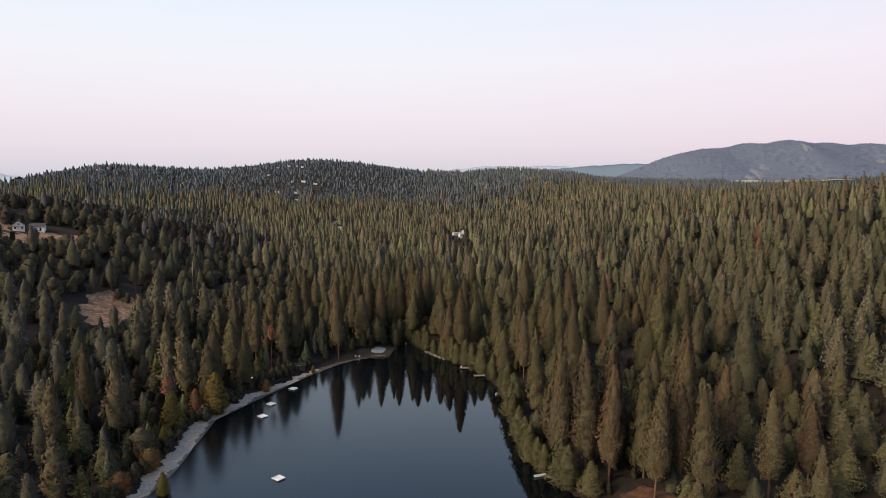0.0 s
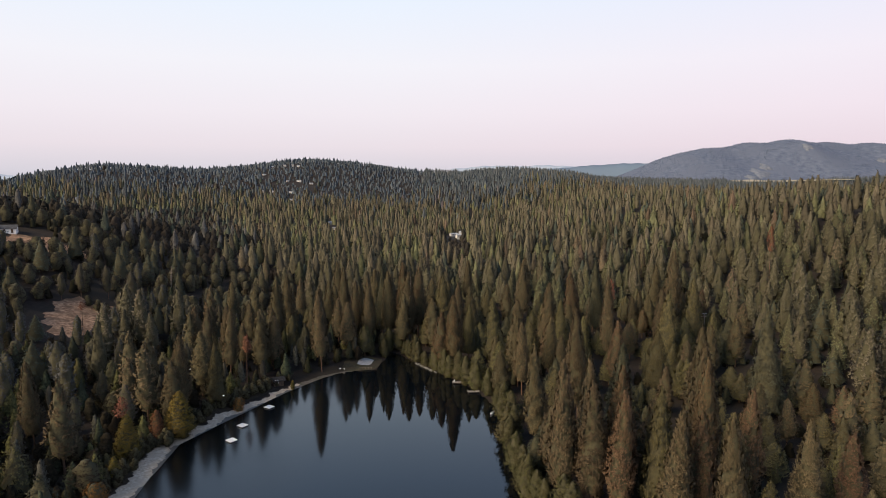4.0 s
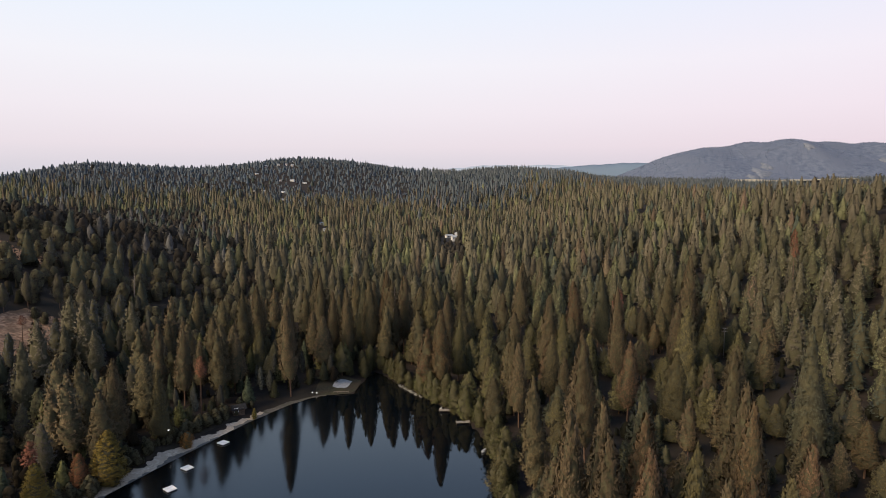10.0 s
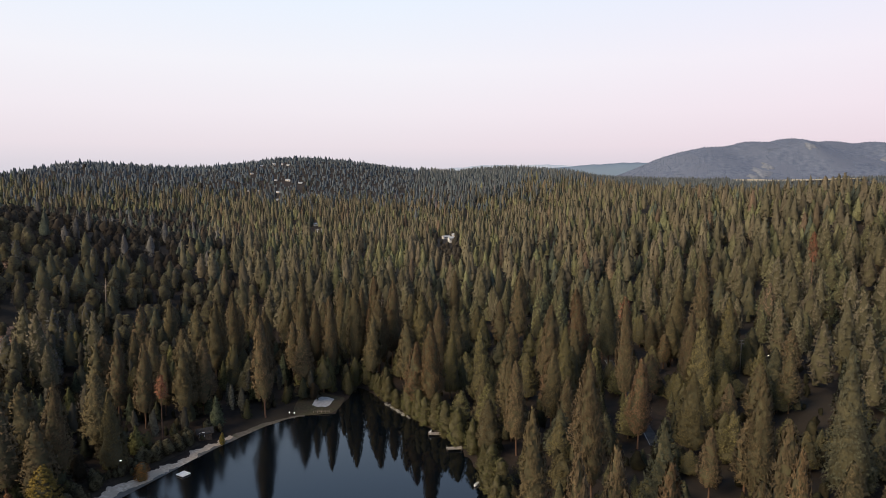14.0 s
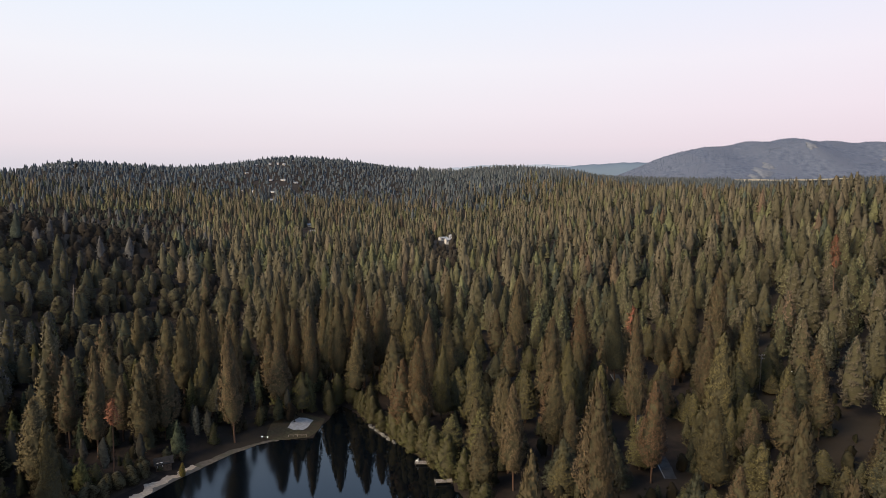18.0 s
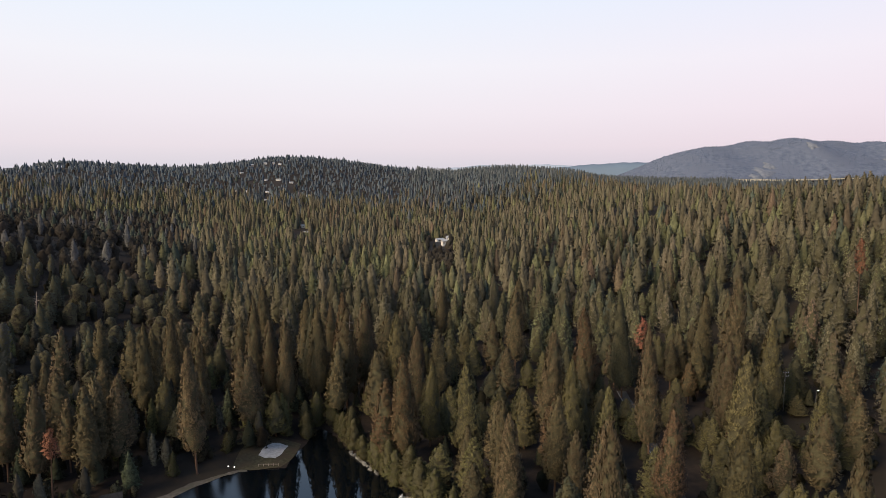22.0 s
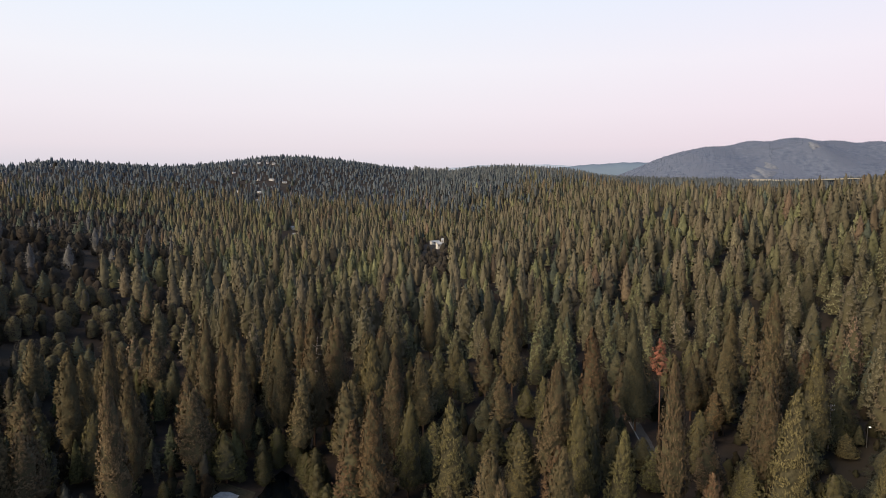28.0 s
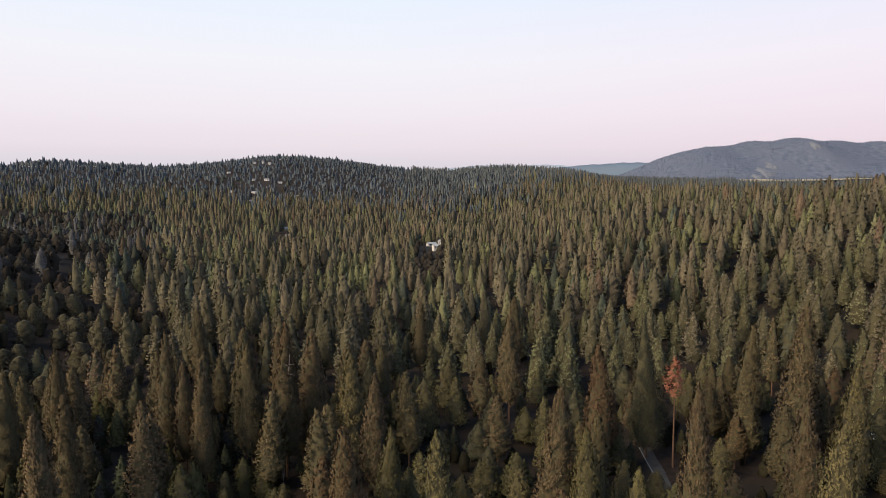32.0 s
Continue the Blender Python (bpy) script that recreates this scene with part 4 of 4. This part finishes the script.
def rowboat(x, y, turn, length, mat, label):
    """An open hull with pointed bow, thwarts and gunwale."""
    root = tagged(new("rowboat"), label, "boat", "small boats")
    root.matrix_world = pose(x, y, 0.02, 0, 0, turn)
    st = np.linspace(0, 1, 13)
    half = 0.36 * np.sin(np.pi * np.clip(0.14 + 0.86 * st, 0, 1)) ** 0.7
    bm = bmesh.new()
    rings = []
    for t, w in zip(st, half):
        ring = []
        for a in np.linspace(0, np.pi, 7):
            ring.append(bm.verts.new(((t - 0.5) * length, w * math.cos(a), 0.42 - 0.5 * math.sin(a) + 0.12 * (2 * t - 1) ** 2)))
        rings.append(ring)
    for r0, r1 in zip(rings, rings[1:]):
        for k in range(6):
            bm.faces.new((r0[k], r1[k], r1[k + 1], r0[k + 1]))
    bm.faces.new(rings[0])
    bmesh.ops.solidify(bm, geom=bm.faces[:], thickness=0.04)
    part("hull", bm, mat, root)
    for k in (-0.22, 0.12):
        part("thwart", box(0.22, 0.78, 0.04, k * length, 0, 0.26), mat, root)
    return root


rowboat(23.7, 149.9, 20, 3.2, M_WHITE, "white rowboat tied beside a small dock")
rowboat(18.4, 210.6, 60, 2.6, M_WHITE, "white dinghy pulled against the wooded shore")


def garden_chair(x, y, z, turn):
    root = tagged(new("garden_chair"), "white plastic chair on the end of a dock", "chair")
    root.matrix_world = pose(x, y, z, 0, 0, turn)
    part("seat", box(0.5, 0.5, 0.05, 0, 0, 0.40, 0.02), M_WHITE, root)
    part("backrest", box(0.06, 0.5, 0.5, -0.24, 0, 0.45, 0.02), M_WHITE, root)
    for sx in (-0.21, 0.21):
        for sy in (-0.21, 0.21):
            part("leg", box(0.05, 0.05, 0.4, sx, sy, 0), M_WHITE, root)
    return root


garden_chair(7.0, 240.1, 0.502, 150)

# stones along the bank of the inlet
M_STONE = material("grey_stone", (0.09, 0.086, 0.078), (0.17, 0.163, 0.150), 2.0, 0.95, 0.4, per="object", vary=0.25)
rng = np.random.default_rng(77)
STONES = []
for n in range(3):
    bm = bmesh.new()
    bmesh.ops.create_icosphere(bm, subdivisions=1, radius=0.5)
    for vv in bm.verts:
        vv.co *= rng.uniform(0.7, 1.2)
        vv.co.z *= 0.7
    me = bpy.data.meshes.new("stone")
    bm.to_mesh(me)
    bm.free()
    me.materials.append(M_STONE)
    STONES.append(me)
q, nrm = along([(-7.6, 264.6), (-3, 257.6), (1.0, 252.4)], 0.85)
for (sx, sy), (nx, ny) in zip(q, nrm):
    ob = tagged(new("stone", STONES[int(rng.integers(3))]), "grey stone edging the lake shore", "stone", "shore stones")
    ob.matrix_world = pose(sx + rng.normal(0, 0.2), sy + rng.normal(0, 0.2), 0.15, rng.uniform(0, 360), 0, rng.uniform(0, 360)) @ Matrix.Scale(rng.uniform(0.8, 1.5), 4)

# ---- alders and bushes on the water's edge ----
rng = np.random.default_rng(41)
q, nrm = along(EAST_SHORE[:11], 3.3)
for (ax, ay), (nx, ny) in zip(q, nrm):
    if rng.uniform() < 0.12 or (abs(ay - 240) < 1.4 or abs(ay - 230) < 1.3 or abs(ay - 149) < 2.5):
        continue
    o = rng.uniform(0.6, 3.0)
    tree("alder", ax + nx * o, ay + ny * o, rng.uniform(4.5, 11.5), "A")
for ax, ay, h in ((-20.5, 274, 8), (-22, 278, 9), (-26, 274, 6), (-19.5, 283, 10), (-15, 284, 11), (-34, 275, 7), (-38, 262, 5.5), (-47, 250, 6)):
    tree("alder", ax, ay, h, "A")
for k in range(18):
    u = k / 17
    bx, by = np.interp(u, [0, 0.4, 0.7, 1], [-77, -79, -72, -56.5]), np.interp(u, [0, 0.4, 0.7, 1], [126, 180, 208, 240])
    tree("alder", bx + rng.normal(0, 2.0), by + rng.normal(0, 1.5), rng.uniform(2.0, 5.5), "B")

# ---- hut, lamps and rail by the beach ----
M_ROOF = material("dark_shingles", (0.012, 0.012, 0.013), (0.028, 0.027, 0.027), 2.0, 0.95, 0.3)
M_TIMBER = material("brown_timber", (0.06, 0.042, 0.03), (0.12, 0.085, 0.06), 2.0, 0.9, 0.3)
M_LAMP = bpy.data.materials.new("lamp_glow")
M_LAMP.use_nodes = True
M_LAMP.node_tree.nodes["Principled BSDF"].inputs["Emission Color"].default_value = (1.0, 0.93, 0.82, 1)
M_LAMP.node_tree.nodes["Principled BSDF"].inputs["Emission Strength"].default_value = 1.3


def roof_slabs(root, sx, sy, z, rise, over, mat, thick=0.16):
    """Two sloping slabs that meet on a ridge along x, each with its thickness."""
    for sgn in (-1, 1):
        bm = bmesh.new()
        y0, y1 = sgn * (sy / 2 + over), 0.0
        zz = [z - rise * over / (sy / 2), z + rise]
        pts = [(-sx / 2 - over, y0, zz[0]), (sx / 2 + over, y0, zz[0]), (sx / 2 + over, y1, zz[1]), (-sx / 2 - over, y1, zz[1])]
        lo = [bm.verts.new(c) for c in pts]
        hi = [bm.verts.new((c[0], c[1], c[2] + thick)) for c in pts]
        for fc in (lo, hi, (lo[0], lo[1], hi[1], hi[0]), (lo[1], lo[2], hi[2], hi[1]), (lo[2], lo[3], hi[3], hi[2]), (lo[3], lo[0], hi[0], hi[3])):
            bm.faces.new(fc)
        bmesh.ops.recalc_face_normals(bm, faces=bm.faces[:])
        part("roof", bm, mat, root)


def gabled(sx, sy, h, rise):
    """A box of walls with two gable ends."""
    bm = bmesh.new()
    c = [(-sx / 2, -sy / 2), (sx / 2, -sy / 2), (sx / 2, sy / 2), (-sx / 2, sy / 2)]
    lo = [bm.verts.new((a, b, -1.5)) for a, b in c]
    hi = [bm.verts.new((a, b, h)) for a, b in c]
    g0, g1 = bm.verts.new((-sx / 2, 0, h + rise)), bm.verts.new((sx / 2, 0, h + rise))
    bm.faces.new(lo)
    bm.faces.new((lo[0], lo[1], hi[1], hi[0]))
    bm.faces.new((lo[2], lo[3], hi[3], hi[2]))
    bm.faces.new((lo[1], lo[2], hi[2], g1, hi[1]))
    bm.faces.new((lo[3], lo[0], hi[0], g0, hi[3]))
    bm.faces.new((hi[0], hi[1], g1, g0))
    bm.faces.new((hi[2], hi[3], g0, g1))
    bmesh.ops.recalc_face_normals(bm, faces=bm.faces[:])
    return bm


M_PANE = material("window_glass", (0.02, 0.022, 0.026), (0.04, 0.044, 0.05), 1.0, 0.08, spec=0.6)
M_TRIM = material("white_trim", (0.66, 0.65, 0.63), (0.78, 0.77, 0.75), 2.0, 0.6)


def house(x, y, turn, sx, sy, h, rise, wall, roof, label, z=None, storeys=1, chimney=False):
    root = tagged(new("house"), label, "house", "houses")
    root.matrix_world = pose(x, y, float(ground(x, y)) if z is None else z, 0, 0, turn)
    part("wall", gabled(sx, sy, h, rise), wall, root)
    roof_slabs(root, sx, sy, h, rise, 0.5, roof)
    for st in range(storeys):
        n = max(2, int(sx / 3.2))
        for k in range(n):
            wx = -sx / 2 + (k + 0.5) * sx / n
            if st == 0 and k == n // 2:
                d = part("door", box(1.0, 0.08, 2.05, wx, -sy / 2 - 0.03, 0.0), M_TIMBER, root)
                continue
            w = part("window", box(1.3, 0.08, 1.2, wx, -sy / 2 - 0.03, 0.9 + st * 2.8), M_TRIM, root)
            part("pane", box(1.1, 0.04, 1.0, wx, -sy / 2 - 0.08, 1.0 + st * 2.8), M_PANE, w)
    if chimney:
        part("chimney", box(0.7, 0.7, rise + 1.2, sx * 0.25, sy * 0.12, h + 0.2, 0.03), M_STONE, root)
    return root


hut = house(-54.2, 236.2, 28, 3.4, 2.6, 1.9, 0.8, M_TIMBER, M_ROOF, "small dark timber hut beside the beach")


def lamp_post(x, y, h):
    root = tagged(new("lamp_post"), "thin dark lamp post with a small lit head", "lamp", "lamp posts")
    root.location = (x, y, float(ground(x, y)))
    bm = bmesh.new()
    bmesh.ops.create_cone(bm, cap_ends=True, segments=10, radius1=0.09, radius2=0.06, depth=h, matrix=Matrix.Translation((0, 0, h / 2)))
    part("pole", bm, M_SIDE, root)
    part("arm", box(0.5, 0.06, 0.06, 0.22, 0, h - 0.05), M_SIDE, root)
    part("head", box(0.5, 0.28, 0.14, 0.5, 0, h - 0.12, 0.03), M_LAMP, root, "small lit lamp head")
    return root


lamp_post(-65.6, 212.6, 4.2)
lamp_post(-84.6, 234.3, 4.5)
lamp_post(118.6, 276.4, 5.0)


def utility_pole(x, y, h):
    root = tagged(new("utility_pole"), "weathered wooden utility pole with two crossarms among the trees", "utility pole")
    root.location = (x, y, float(ground(x, y)) - 0.3)
    bm = bmesh.new()
    bmesh.ops.create_cone(bm, cap_ends=True, segments=10, radius1=0.17, radius2=0.11, depth=h, matrix=Matrix.Translation((0, 0, h / 2)))
    part("pole", bm, M_SNAG, root)
    for z in (h - 0.5, h - 1.5):
        part("crossarm", box(2.2, 0.12, 0.14, 0, 0.15, z, 0.01), M_SNAG, root)
        for k in (-0.95, -0.4, 0.4, 0.95):
            part("insulator", box(0.09, 0.09, 0.2, k, 0.15, z + 0.14, 0.02), M_WHITE, root)
    return root


utility_pole(110.1, 277, 11.5)


def path_light(x, y):
    root = tagged(new("path_light"), "small white path light on the shore", "lamp", "path lights")
    root.location = (x, y, float(ground(x, y)))
    part("post", box(0.08, 0.08, 0.5, 0, 0, 0), M_SIDE, root)
    bm = bmesh.new()
    bmesh.ops.create_uvsphere(bm, u_segments=10, v_segments=6, radius=0.17, matrix=Matrix.Translation((0, 0, 0.62)))
    part("globe", bm, M_LAMP, root)


path_light(-35.7, 255.2)
path_light(-34.2, 255.1)

rail = tagged(new("low_rail"), "low wooden rail along the edge of the lawn", "rail")
rail.location = (-28.8, 256.6, float(ground(-28.8, 256.6)))
for k in range(5):
    part("post", box(0.12, 0.12, 0.65, k * 1.2, 0.08 * k, 0, 0.01), M_SNAG, rail)
part("bar", box(4.9, 0.07, 0.10, 2.4, 0.16, 0.5, 0.01), M_SNAG, rail)

# ---- houses ----
M_HOUSE = material("white_siding", (0.50, 0.48, 0.45), (0.62, 0.60, 0.57), 0.8, 0.8)
M_GREYROOF = material("grey_roof", (0.16, 0.16, 0.17), (0.27, 0.27, 0.28), 0.8, 0.8, 0.2)
M_PALEROOF = material("pale_metal_roof", (0.26, 0.27, 0.28), (0.40, 0.41, 0.42), 0.6, 0.5)
M_TAN = material("tan_siding", (0.30, 0.25, 0.20), (0.42, 0.36, 0.30), 0.8, 0.85)
M_DARKROOF = material("dark_grey_roof", (0.040, 0.041, 0.045), (0.075, 0.076, 0.080), 0.8, 0.85, 0.2)
M_FACADE = material("white_facade", (0.66, 0.65, 0.62), (0.78, 0.77, 0.74), 0.8, 0.7)
farm = house(-243, 366, -56, 6.4, 5.8, 3.0, 2.2, M_FACADE, M_DARKROOF, "white gabled farmhouse with a dark roof above a dry yard", chimney=True)
for wy in (-1.7, 1.7):
    w = part("window", box(0.08, 1.1, 1.2, 3.23, wy, 0.9), M_TRIM, farm)
    part("pane", box(0.04, 0.9, 1.0, 3.28, wy, 1.0), M_PANE, w)
w = part("window", box(0.08, 1.2, 0.9, 3.23, 0, 3.2), M_TRIM, farm)
part("pane", box(0.04, 1.0, 0.7, 3.28, 0, 3.3), M_PANE, w)
part("porch_roof", box(2.0, 6.2, 0.14, 4.25, 0, 2.45, 0.03), M_DARKROOF, farm, "flat dark porch roof")
for wy in (-2.9, -1.0, 1.0, 2.9):
    part("porch_post", box(0.14, 0.14, 2.45, 5.1, wy, 0, 0.02), M_TRIM, farm)
house(-235.6, 371.5, 20, 7.5, 4.6, 2.6, 1.6, M_FACADE, M_DARKROOF, "long white wing with a dark roof beside the farmhouse")
# what grows in the clearing
for kind_c, cx, cy, ch in (("dead", -141, 271, 10), ("oak", -141, 291, 4.5), ("oak", -146, 292, 5), ("oak", -135, 288, 4), ("oak", -151, 294, 5), ("grey", -127, 274, 17), ("pine", -123.5, 272, 19), ("grey", -158, 301, 15), ("grey", -160, 290, 12)):
    tree(kind_c, cx, cy, ch, "A")
rng = np.random.default_rng(55)
for k, (hx, hy) in enumerate(HOMES):
    sx = rng.uniform(5, 8)
    house(hx, hy, rng.uniform(-35, 35), sx, 5, 2.3, 1.0, M_TAN if k % 4 == 3 else M_HOUSE, M_GREYROOF if k % 3 == 2 else M_PALEROOF, "pale-roofed house in a gap of the forest")
for hx, hy, turn, sx, kind_w, kind_r in ((24, 722, -15, 5, M_HOUSE, M_PALEROOF), (19, 668, 20, 4.5, M_HOUSE, M_PALEROOF)):
    house(hx, hy, turn, sx, 4.5, 3.0, 1.2, kind_w, kind_r, "pale-roofed house in a gap of the forest", z=float(ground(hx, hy)) + 1)
